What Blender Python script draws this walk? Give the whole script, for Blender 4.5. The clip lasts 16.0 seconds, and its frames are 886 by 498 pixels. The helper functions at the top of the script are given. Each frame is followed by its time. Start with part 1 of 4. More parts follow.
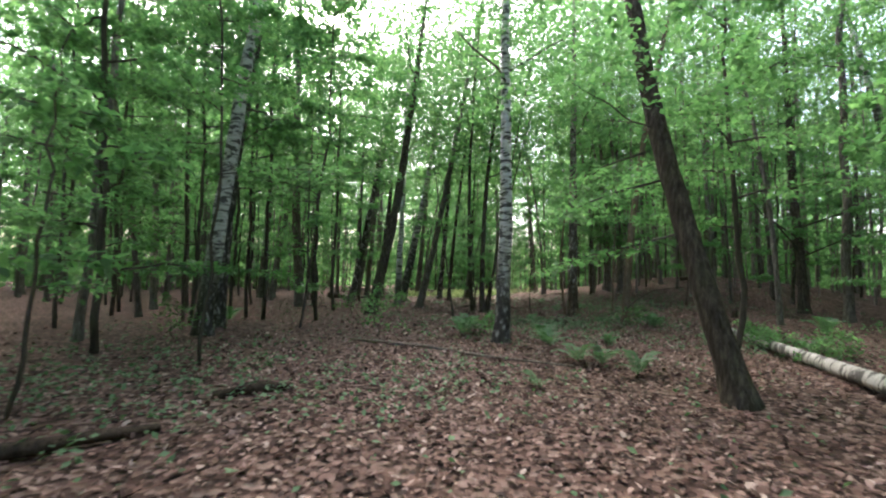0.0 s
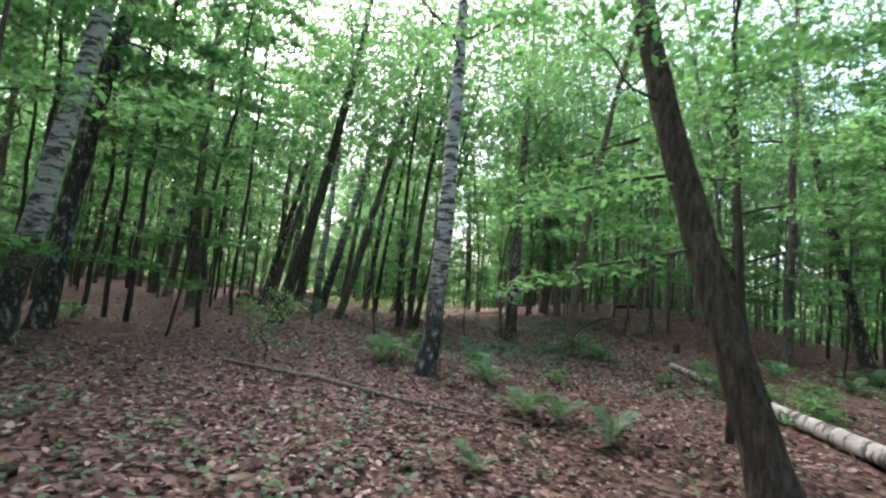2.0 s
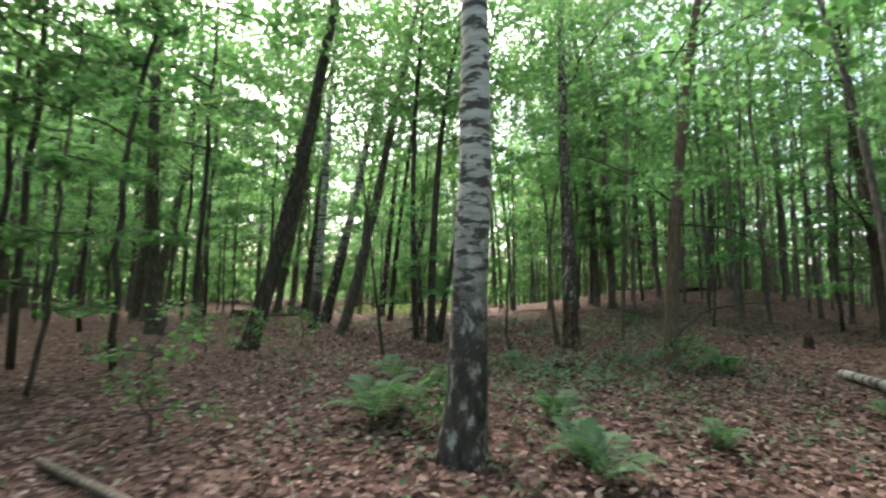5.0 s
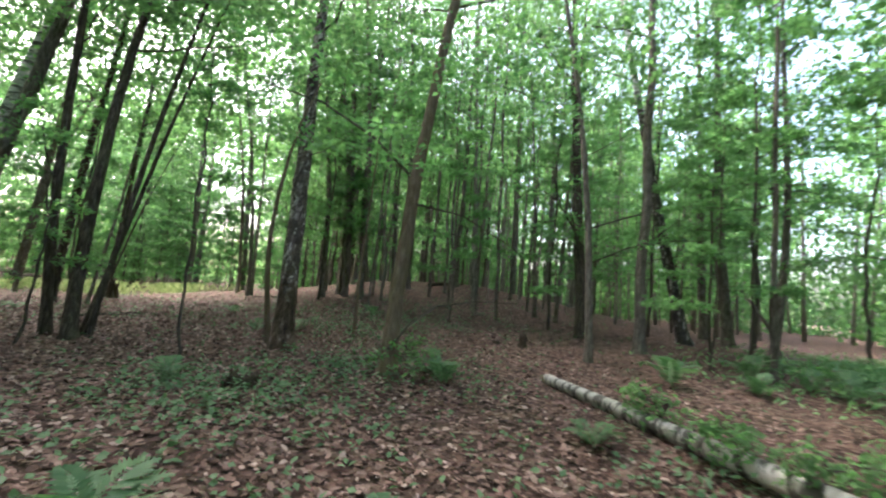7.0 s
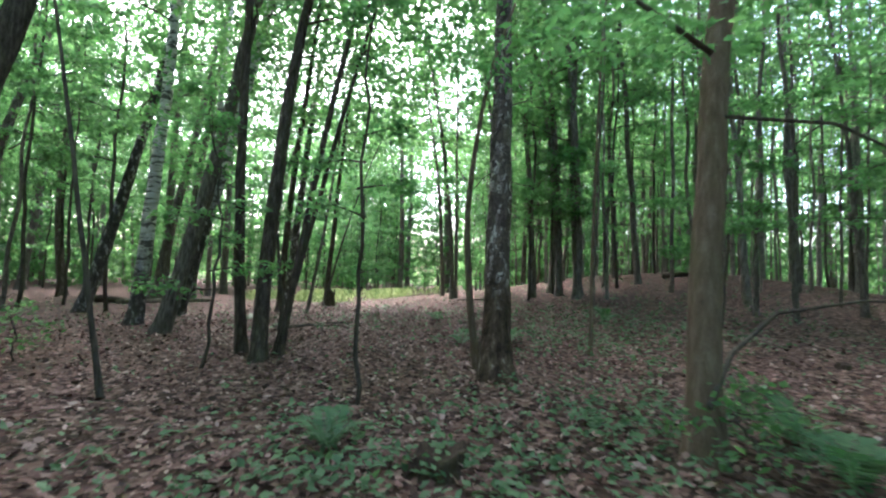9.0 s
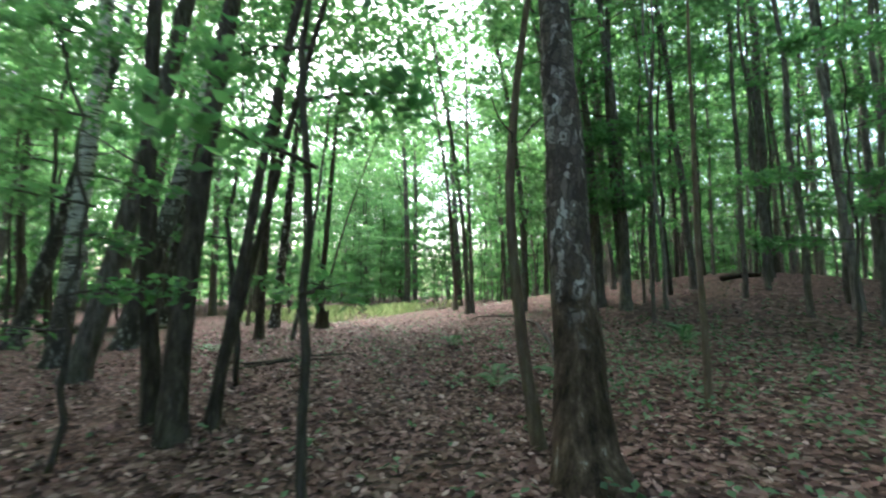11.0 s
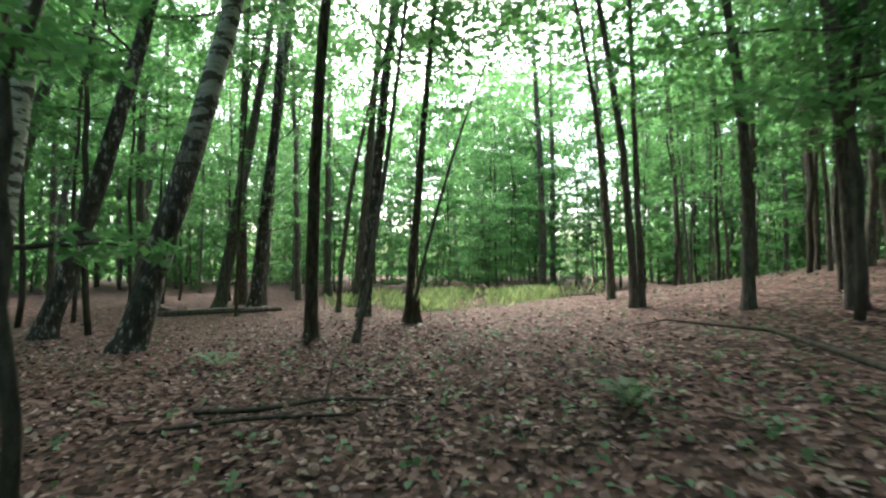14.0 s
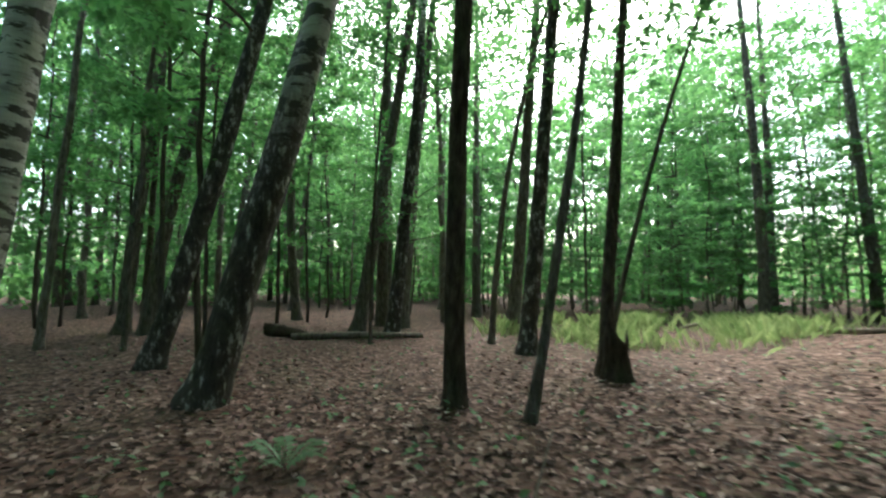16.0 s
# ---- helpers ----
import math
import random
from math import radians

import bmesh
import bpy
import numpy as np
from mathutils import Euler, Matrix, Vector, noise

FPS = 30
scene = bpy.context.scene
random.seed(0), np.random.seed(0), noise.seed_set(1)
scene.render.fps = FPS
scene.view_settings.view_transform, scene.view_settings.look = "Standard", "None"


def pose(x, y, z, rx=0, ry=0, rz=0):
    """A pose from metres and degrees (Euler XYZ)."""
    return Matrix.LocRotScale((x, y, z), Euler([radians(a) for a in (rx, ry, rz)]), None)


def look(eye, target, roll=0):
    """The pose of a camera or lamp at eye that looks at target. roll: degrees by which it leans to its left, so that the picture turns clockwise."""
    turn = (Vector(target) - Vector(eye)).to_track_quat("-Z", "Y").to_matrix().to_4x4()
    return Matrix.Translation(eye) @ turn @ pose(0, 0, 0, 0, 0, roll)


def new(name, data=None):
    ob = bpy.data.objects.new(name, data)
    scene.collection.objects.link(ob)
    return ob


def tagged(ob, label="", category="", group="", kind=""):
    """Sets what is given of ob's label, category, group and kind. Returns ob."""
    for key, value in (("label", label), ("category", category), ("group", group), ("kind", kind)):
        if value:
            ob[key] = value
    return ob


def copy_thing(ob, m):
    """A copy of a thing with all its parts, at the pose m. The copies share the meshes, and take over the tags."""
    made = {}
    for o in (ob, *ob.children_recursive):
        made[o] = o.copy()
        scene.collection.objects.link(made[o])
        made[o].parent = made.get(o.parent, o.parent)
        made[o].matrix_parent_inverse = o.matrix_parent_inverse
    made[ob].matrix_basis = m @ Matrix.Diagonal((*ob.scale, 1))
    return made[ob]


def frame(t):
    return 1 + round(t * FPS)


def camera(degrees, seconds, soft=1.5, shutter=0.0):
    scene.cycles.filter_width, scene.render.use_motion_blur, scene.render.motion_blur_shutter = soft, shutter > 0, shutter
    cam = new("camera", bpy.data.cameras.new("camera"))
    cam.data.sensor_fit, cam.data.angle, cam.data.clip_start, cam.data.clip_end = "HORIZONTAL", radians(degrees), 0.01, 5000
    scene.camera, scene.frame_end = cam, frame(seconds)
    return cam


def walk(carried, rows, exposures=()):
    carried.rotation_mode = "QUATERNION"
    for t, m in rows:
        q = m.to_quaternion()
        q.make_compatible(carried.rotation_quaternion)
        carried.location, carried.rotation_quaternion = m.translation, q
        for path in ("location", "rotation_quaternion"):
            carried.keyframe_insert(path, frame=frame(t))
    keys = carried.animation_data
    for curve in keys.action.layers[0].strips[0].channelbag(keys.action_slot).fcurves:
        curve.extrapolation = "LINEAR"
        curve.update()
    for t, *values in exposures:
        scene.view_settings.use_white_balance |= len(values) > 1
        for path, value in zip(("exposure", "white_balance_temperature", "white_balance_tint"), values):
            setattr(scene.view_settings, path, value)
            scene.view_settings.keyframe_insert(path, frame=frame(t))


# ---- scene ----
cam = camera(89.4, 16.0, 2.2, 0.4)
EXPOSURES = [(0.0, 2.62, 5950, 11), (3.0, 2.9, 5650, 20), (6.0, 3.05, 6300, 12), (8.5, 3.3, 5500, 14), (11.0, 3.15, 5500, 9), (14.0, 2.85, 5650, 4), (16.0, 2.55, 5600, -4)]
PATH = [
    (0.0, pose(-0.000, 0.000, 1.305, 93.81, -1.19, 0.00)),
    (0.5, pose(0.003, 0.639, 1.306, 95.21, -0.74, -1.81)),
    (1.0, pose(0.058, 1.151, 1.310, 96.89, -0.27, -4.07)),
    (1.5, pose(0.150, 1.560, 1.325, 97.32, -3.43, -9.99)),
    (2.0, pose(0.284, 2.055, 1.340, 95.71, -5.65, -8.50)),
    (2.5, pose(0.317, 2.660, 1.295, 93.02, -3.60, -1.87)),
    (3.0, pose(0.293, 3.359, 1.324, 91.94, -2.48, 1.12)),
    (3.2, pose(0.316, 3.604, 1.319, 91.60, -2.09, 2.59)),
    (5.3, pose(0.904, 6.046, 1.294, 96.46, -0.30, -10.05)),
    (5.5, pose(1.065, 6.204, 1.297, 96.85, -0.31, -16.82)),
    (6.0, pose(1.504, 6.572, 1.345, 95.96, -0.98, -31.62)),
    (6.5, pose(1.963, 6.925, 1.342, 96.18, -3.40, -37.85)),
    (7.0, pose(2.355, 7.478, 1.327, 95.38, -4.77, -33.89)),
    (7.5, pose(2.711, 8.170, 1.308, 94.20, -4.98, -25.82)),
    (8.0, pose(2.771, 8.863, 1.313, 93.55, -4.79, -15.89)),
    (8.5, pose(2.874, 9.515, 1.297, 93.17, -3.75, -12.07)),
    (8.7, pose(2.950, 9.817, 1.288, 93.26, -2.96, -10.61)),
    (10.8, pose(3.147, 12.500, 1.324, 96.13, 0.29, -5.71)),
    (11.0, pose(3.209, 12.722, 1.323, 94.94, 0.28, -7.84)),
    (11.5, pose(3.373, 13.274, 1.311, 94.23, 0.16, -11.55)),
    (12.0, pose(3.588, 13.919, 1.294, 93.89, -0.90, -11.76)),
    (12.5, pose(3.777, 14.622, 1.322, 93.37, -2.49, -5.12)),
    (13.0, pose(3.868, 15.477, 1.332, 92.73, -2.14, 2.54)),
    (13.5, pose(3.781, 16.363, 1.319, 92.45, -0.31, 7.81)),
    (14.0, pose(3.726, 17.167, 1.314, 92.25, 0.21, 9.94)),
    (14.5, pose(3.531, 17.949, 1.283, 91.71, -0.37, 14.93)),
    (15.0, pose(3.192, 18.681, 1.312, 92.00, -0.72, 18.96)),
    (15.5, pose(2.824, 19.439, 1.308, 93.17, -0.84, 23.28)),
    (16.0, pose(2.383, 20.014, 1.339, 94.41, -0.22, 28.49)),
]
walk(cam, PATH, EXPOSURES)


# ---------------------------------------------------------------- world and sun
world = bpy.data.worlds.new("overcast_sky")
scene.world = world
world.use_nodes = True
wn = world.node_tree
sky = wn.nodes.new("ShaderNodeTexSky")
sky.sky_type = "NISHITA"
sky.sun_disc = False
sky.sun_elevation = radians(50)
sky.sun_rotation = radians(-19)
sky.air_density = 1.0
sky.dust_density = 7.0
sky.ozone_density = 0.6
wn.nodes["Background"].inputs["Strength"].default_value = 0.15
wn.links.new(sky.outputs[0], wn.nodes["Background"].inputs["Color"])
sun = new("sun", bpy.data.lights.new("sun", "SUN"))
sun.data.energy = 1.1
sun.data.angle = radians(25)
sun.data.color = (1.0, 0.96, 0.9)
sun.matrix_world = look((-6.3, 18, 22.7), (0, 0, 0))

R = random.Random(7)
NR = np.random.default_rng(11)


# ---------------------------------------------------------------- materials
def material(name, rough=0.8, spec=0.2):
    m = bpy.data.materials.new(name)
    m.use_nodes = True
    b = m.node_tree.nodes["Principled BSDF"]
    b.inputs["Roughness"].default_value = rough
    b.inputs["Specular IOR Level"].default_value = spec
    return m, m.node_tree, b


def node(nt, kind, **sets):
    n = nt.nodes.new(kind)
    for k, v in sets.items():
        n.inputs[k].default_value = v
    return n


def ramp(nt, fac, stops):
    n = nt.nodes.new("ShaderNodeValToRGB")
    e = n.color_ramp.elements
    while len(e) < len(stops):
        e.new(0.5)
    for el, (p, c) in zip(e, stops):
        el.position, el.color = p, (*c, 1)
    nt.links.new(fac, n.inputs[0])
    return n.outputs[0]


def coords(nt, scale, source="Object"):
    tc = nt.nodes.new("ShaderNodeTexCoord")
    mp = nt.nodes.new("ShaderNodeMapping")
    mp.inputs["Scale"].default_value = scale
    nt.links.new(tc.outputs[source], mp.inputs[0])
    return mp.outputs[0]


def noise_at(nt, vec, scale, detail=4.0, rough=0.6):
    n = node(nt, "ShaderNodeTexNoise", Scale=scale, Detail=detail, Roughness=rough)
    nt.links.new(vec, n.inputs["Vector"])
    return n.outputs[0]


def mix(nt, fac, a, b, blend="MIX"):
    n = nt.nodes.new("ShaderNodeMix")
    n.data_type, n.blend_type = "RGBA", blend
    for sock, v in ((n.inputs[0], fac), (n.inputs[6], a), (n.inputs[7], b)):
        if isinstance(v, (int, float)):
            sock.default_value = v
        elif isinstance(v, tuple):
            sock.default_value = (*v, 1)
        else:
            nt.links.new(v, sock)
    return n.outputs[2]


def bump(nt, b, height, strength, dist):
    n = node(nt, "ShaderNodeBump", Strength=strength, Distance=dist)
    nt.links.new(height, n.inputs["Height"])
    nt.links.new(n.outputs[0], b.inputs["Normal"])


def bark(name, stops, moss=0.35, furrow=1.0, scale=22, stretch=0.22):
    """Furrowed bark: long upright plates, darker cracks, patches of green algae."""
    m, nt, b = material(name, 0.9, 0.1)
    plates = noise_at(nt, coords(nt, (1, 1, stretch)), scale, 5, 0.65)
    blotch = noise_at(nt, coords(nt, (1, 1, 0.5)), 3.1, 3, 0.6)
    fine = noise_at(nt, coords(nt, (1, 1, 0.6)), 70, 3, 0.7)
    col = ramp(nt, plates, stops)
    col = mix(nt, ramp(nt, blotch, ((0.52, (0, 0, 0)), (0.72, (moss, moss, moss)))), col, (0.085, 0.095, 0.045))
    col = mix(nt, 0.35, col, fine, "OVERLAY")
    nt.links.new(col, b.inputs["Base Color"])
    bump(nt, b, plates, 0.9 * furrow, 0.03)
    return m


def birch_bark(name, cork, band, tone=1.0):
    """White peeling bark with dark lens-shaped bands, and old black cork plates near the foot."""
    m, nt, b = material(name, 0.75, 0.2)
    paper = noise_at(nt, coords(nt, (1.6, 1.6, 9)), 2.2, 5, 0.6)
    bands = noise_at(nt, coords(nt, (1, 1, 2.9)), band, 4, 0.62)
    plates = noise_at(nt, coords(nt, (1, 1, 0.45)), 11, 5, 0.65)
    white = ramp(nt, paper, ((0.3, (0.33, 0.30, 0.27)), (0.5, (0.55, 0.52, 0.48)), (0.7, (0.66, 0.63, 0.59))))
    white = mix(nt, 1.0, white, (tone, tone, tone * 0.97), "MULTIPLY")
    white = mix(nt, ramp(nt, bands, ((0.495, (0, 0, 0)), (0.55, (0.95, 0.95, 0.95)))), white, (0.055, 0.048, 0.042))
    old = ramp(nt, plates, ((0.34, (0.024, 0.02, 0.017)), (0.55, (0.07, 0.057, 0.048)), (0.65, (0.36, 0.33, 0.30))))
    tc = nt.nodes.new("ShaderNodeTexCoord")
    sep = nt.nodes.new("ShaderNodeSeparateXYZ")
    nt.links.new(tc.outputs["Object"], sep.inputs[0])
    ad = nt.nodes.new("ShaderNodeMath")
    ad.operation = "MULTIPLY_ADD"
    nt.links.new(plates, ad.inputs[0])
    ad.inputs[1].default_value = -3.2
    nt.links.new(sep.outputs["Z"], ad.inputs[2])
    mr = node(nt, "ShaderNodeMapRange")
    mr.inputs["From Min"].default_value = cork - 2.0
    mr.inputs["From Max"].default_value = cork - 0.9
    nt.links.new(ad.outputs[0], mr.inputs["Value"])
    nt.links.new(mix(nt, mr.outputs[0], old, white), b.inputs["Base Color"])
    bump(nt, b, plates, 0.7, 0.03)
    return m


def scaly_bark():
    """Pale pinkish scales with dark cracks above, brown mossy bark with few flakes near the foot."""
    m, nt, b = material("scaly_birch_bark", 0.85, 0.15)
    bend = noise_at(nt, coords(nt, (1, 1, 1)), 5, 3, 0.6)
    vec = mix(nt, 0.12, coords(nt, (1, 1, 0.42)), bend, "LINEAR_LIGHT")
    v = nt.nodes.new("ShaderNodeTexVoronoi")
    v.feature = "DISTANCE_TO_EDGE"
    v.inputs["Scale"].default_value = 19
    nt.links.new(vec, v.inputs["Vector"])
    c = nt.nodes.new("ShaderNodeTexVoronoi")
    c.inputs["Scale"].default_value = 19
    nt.links.new(vec, c.inputs["Vector"])
    sep0 = nt.nodes.new("ShaderNodeSeparateColor")
    nt.links.new(c.outputs["Color"], sep0.inputs[0])
    scale = ramp(nt, sep0.outputs[0], ((0.0, (0.045, 0.033, 0.027)), (0.5, (0.12, 0.09, 0.075)), (0.75, (0.2, 0.16, 0.14)), (1.0, (0.4, 0.345, 0.315))))
    scale = mix(nt, ramp(nt, v.outputs["Distance"], ((0.01, (0.8, 0.8, 0.8)), (0.16, (0, 0, 0)))), scale, (0.04, 0.03, 0.025))
    plates = noise_at(nt, coords(nt, (1, 1, 0.3)), 12, 5, 0.65)
    foot = ramp(nt, plates, ((0.36, (0.018, 0.012, 0.008)), (0.53, (0.07, 0.046, 0.03)), (0.62, (0.115, 0.08, 0.055)), (0.68, (0.26, 0.22, 0.19))))
    tc = nt.nodes.new("ShaderNodeTexCoord")
    sp = nt.nodes.new("ShaderNodeSeparateXYZ")
    nt.links.new(tc.outputs["Object"], sp.inputs[0])
    ad = nt.nodes.new("ShaderNodeMath")
    ad.operation = "MULTIPLY_ADD"
    nt.links.new(bend, ad.inputs[0])
    ad.inputs[1].default_value = -2.4
    nt.links.new(sp.outputs["Z"], ad.inputs[2])
    mr = node(nt, "ShaderNodeMapRange")
    mr.inputs["From Min"].default_value = -0.25
    mr.inputs["From Max"].default_value = 0.35
    nt.links.new(ad.outputs[0], mr.inputs["Value"])
    fine = noise_at(nt, coords(nt, (1, 1, 0.6)), 60, 3, 0.7)
    col = mix(nt, 0.4, mix(nt, mr.outputs[0], foot, scale), fine, "OVERLAY")
    nt.links.new(col, b.inputs["Base Color"])
    bump(nt, b, plates, 0.8, 0.03)
    return m


def leaf_mat(name, c1, c2, glow=0.55, spec=0.25):
    """Thin living leaf: lit from above, light also passes through."""
    m, nt, b = material(name, 0.5, spec)
    geo = nt.nodes.new("ShaderNodeNewGeometry")
    col = ramp(nt, geo.outputs["Random Per Island"], ((0.0, c1), (0.6, tuple((p + q) / 2 for p, q in zip(c1, c2))), (1.0, c2)))
    nt.links.new(col, b.inputs["Base Color"])
    tr = nt.nodes.new("ShaderNodeBsdfTranslucent")
    gain = mix(nt, 1.0, col, (1.75, 2.1, 1.4), "MULTIPLY")
    nt.links.new(gain, tr.inputs["Color"])
    ms = node(nt, "ShaderNodeMixShader", Fac=glow)
    out = nt.nodes["Material Output"]
    nt.links.new(b.outputs[0], ms.inputs[1])
    nt.links.new(tr.outputs[0], ms.inputs[2])
    nt.links.new(ms.outputs[0], out.inputs[0])
    return m


def litter_leaf():
    m, nt, b = material("dead_leaf", 0.75, 0.2)
    geo = nt.nodes.new("ShaderNodeNewGeometry")
    col = ramp(nt, geo.outputs["Random Per Island"], (
        (0.0, (0.033, 0.018, 0.013)), (0.3, (0.09, 0.049, 0.037)), (0.62, (0.146, 0.082, 0.064)),
        (0.87, (0.225, 0.145, 0.118)), (1.0, (0.35, 0.262, 0.222))))
    fine = noise_at(nt, coords(nt, (1, 1, 1)), 60, 2)
    nt.links.new(mix(nt, 0.4, col, fine, "OVERLAY"), b.inputs["Base Color"])
    return m


def ground_mat():
    m, nt, b = material("litter_ground", 0.95, 0.1)
    v = nt.nodes.new("ShaderNodeTexVoronoi")
    v.inputs["Scale"].default_value = 16
    v.inputs["Randomness"].default_value = 1
    nt.links.new(coords(nt, (1, 1, 1)), v.inputs["Vector"])
    sep = nt.nodes.new("ShaderNodeSeparateColor")
    nt.links.new(v.outputs["Color"], sep.inputs[0])
    col = ramp(nt, sep.outputs[0], (
        (0.0, (0.022, 0.013, 0.010)), (0.35, (0.061, 0.035, 0.027)), (0.7, (0.108, 0.063, 0.049)), (1.0, (0.194, 0.133, 0.108))))
    big = noise_at(nt, coords(nt, (1, 1, 1)), 0.55, 4, 0.6)
    green = ramp(nt, big, ((0.55, (0, 0, 0)), (0.75, (0.252, 0.252, 0.252))))
    col = mix(nt, green, col, (0.036, 0.054, 0.022))
    mid = noise_at(nt, coords(nt, (1, 1, 1)), 2.3, 4, 0.6)
    col = mix(nt, 0.5, col, mid, "OVERLAY")
    nt.links.new(col, b.inputs["Base Color"])
    bump(nt, b, v.outputs["Distance"], 0.6, 0.04)
    return m


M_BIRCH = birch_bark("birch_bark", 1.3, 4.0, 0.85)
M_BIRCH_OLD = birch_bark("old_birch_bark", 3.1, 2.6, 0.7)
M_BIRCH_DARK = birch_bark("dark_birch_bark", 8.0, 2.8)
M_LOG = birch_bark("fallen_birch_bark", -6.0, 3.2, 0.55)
M_DARK = bark("dark_bark", ((0.3, (0.04, 0.034, 0.028)), (0.5, (0.115, 0.096, 0.08)), (0.7, (0.22, 0.19, 0.16))))
M_BLACK = bark("dark_brown_bark", ((0.3, (0.022, 0.017, 0.013)), (0.5, (0.062, 0.048, 0.037)), (0.7, (0.125, 0.1, 0.078))), 0.3)
M_GREY = bark("grey_bark", ((0.3, (0.055, 0.048, 0.04)), (0.5, (0.16, 0.138, 0.115)), (0.7, (0.28, 0.25, 0.215))), 0.5)
M_BROWN = bark("brown_smooth_bark", ((0.3, (0.085, 0.06, 0.04)), (0.5, (0.13, 0.095, 0.065)), (0.7, (0.19, 0.145, 0.105))), 0.25, 0.35)
M_SCALE = scaly_bark()
M_TWIG = bark("twig_bark", ((0.3, (0.035, 0.03, 0.025)), (0.7, (0.11, 0.092, 0.072))), 0.2, 0.3)
M_ROT = bark("rotten_wood", ((0.3, (0.018, 0.014, 0.011)), (0.7, (0.08, 0.055, 0.038))), 0.3)
M_STICK = bark("grey_dead_wood", ((0.3, (0.06, 0.048, 0.038)), (0.7, (0.26, 0.21, 0.17))), 0.2, 0.5)
M_LEAF = leaf_mat("canopy_leaf", (0.062, 0.112, 0.052), (0.115, 0.18, 0.078), 0.64)
M_YOUNG = leaf_mat("understorey_leaf", (0.062, 0.12, 0.053), (0.115, 0.19, 0.08), 0.62)
M_FERN = leaf_mat("fern_leaf", (0.05, 0.105, 0.045), (0.095, 0.165, 0.075), 0.35)
M_HERB = leaf_mat("herb_leaf", (0.05, 0.095, 0.045), (0.1, 0.16, 0.078), 0.3)
# paler than the other herbs: sunlight on the glade painted into the leaf
M_GLADE_LIT = leaf_mat("sunlit_ground_leaf", (0.08, 0.17, 0.07), (0.17, 0.26, 0.12), 0.35)
M_GRASS = leaf_mat("grass_blade", (0.12, 0.15, 0.07), (0.3, 0.3, 0.18), 0.3)
M_DEAD = litter_leaf()
M_GROUND = ground_mat()


# ---------------------------------------------------------------- helpers
def hill(x, y):
    """Height of the ground: a low mound, gentle swells, small bumps."""
    h = 1.75 * np.exp(-(((x - 15.5) / 9.0) ** 2 + ((y - 27.0) / 9.0) ** 2))
    return h + 0.035 * np.sin(0.9 * x + 0.4) * np.sin(0.8 * y) + 0.02 * np.sin(2.3 * x + 1.1 * y)


def mesh_from(name, verts, faces, mat, smooth=True):
    me = bpy.data.meshes.new(name)
    me.from_pydata([tuple(v) for v in verts], [], [tuple(int(i) for i in f) for f in faces])
    if smooth:
        me.polygons.foreach_set("use_smooth", [True] * len(me.polygons))
    me.materials.append(mat)
    me.update()
    return me


def part(name, me, parent, label=""):
    ob = new(name, me)
    ob.parent = parent
    return tagged(ob, label)


def tube(points, radii, sides, rough=0.0, seed=0, cap=True):
    """A tapered tube along points, its rings uneven by rough."""
    pts = np.asarray(points, float)
    rad = np.asarray(radii, float)
    n = len(pts)
    tan = np.gradient(pts, axis=0)
    tan /= np.linalg.norm(tan, axis=1)[:, None] + 1e-9
    up = np.array([0.0, 1.0, 0.0]) if abs(tan[0, 1]) < 0.8 else np.array([1.0, 0.0, 0.0])
    a = np.cross(tan, up)
    a /= np.linalg.norm(a, axis=1)[:, None]
    b = np.cross(tan, a)
    ang = np.linspace(0, 2 * np.pi, sides, endpoint=False)
    rg = np.random.default_rng(seed)
    wob = 1 + rough * rg.normal(0, 1, (n, sides)) * 0.5 + rough * 1.2 * np.sin(ang * 3 + np.linspace(0, 4, n)[:, None] + seed)
    ring = pts[:, None, :] + (rad[:, None] * wob)[..., None] * (np.cos(ang)[None, :, None] * a[:, None, :] + np.sin(ang)[None, :, None] * b[:, None, :])
    verts = ring.reshape(-1, 3)
    i = np.arange(n - 1)[:, None] * sides
    j = np.arange(sides)[None, :]
    k = (j + 1) % sides
    faces = np.stack([i + j, i + k, i + sides + k, i + sides + j], -1).reshape(-1, 4).tolist()
    if cap:
        faces.append(list(range(sides))[::-1])
        faces.append([(n - 1) * sides + q for q in range(sides)])
    return verts, faces


def leaves(pos, length, width, rg, tilt=0.5, droop=0.0):
    """Many small folded leaves, four triangles' worth of shape in two bent quads, one island each."""
    n = len(pos)
    az = rg.uniform(0, 2 * np.pi, n)
    ti = rg.normal(droop, tilt, n)
    ro = rg.normal(0, tilt, n)
    d = np.stack([np.cos(az) * np.cos(ti), np.sin(az) * np.cos(ti), -np.sin(ti)], 1)
    s = np.stack([-np.sin(az), np.cos(az), np.zeros(n)], 1)
    u = np.cross(d, s)
    s2 = s * np.cos(ro)[:, None] + u * np.sin(ro)[:, None]
    u2 = np.cross(d, s2)
    L = (length * rg.uniform(0.65, 1.25, n))[:, None]
    Wd = (width * rg.uniform(0.7, 1.2, n))[:, None]
    p = np.asarray(pos)
    base = p
    tip = p + d * L
    lf = p + d * L * 0.45 + s2 * Wd * 0.5 + u2 * L * 0.08
    rt = p + d * L * 0.45 - s2 * Wd * 0.5 + u2 * L * 0.08
    verts = np.stack([base, lf, tip, rt], 1).reshape(-1, 3)
    q = np.arange(n)[:, None] * 4
    faces = np.concatenate([q + np.array([[0, 1, 2]]), q + np.array([[0, 2, 3]])], 0)
    return verts, faces


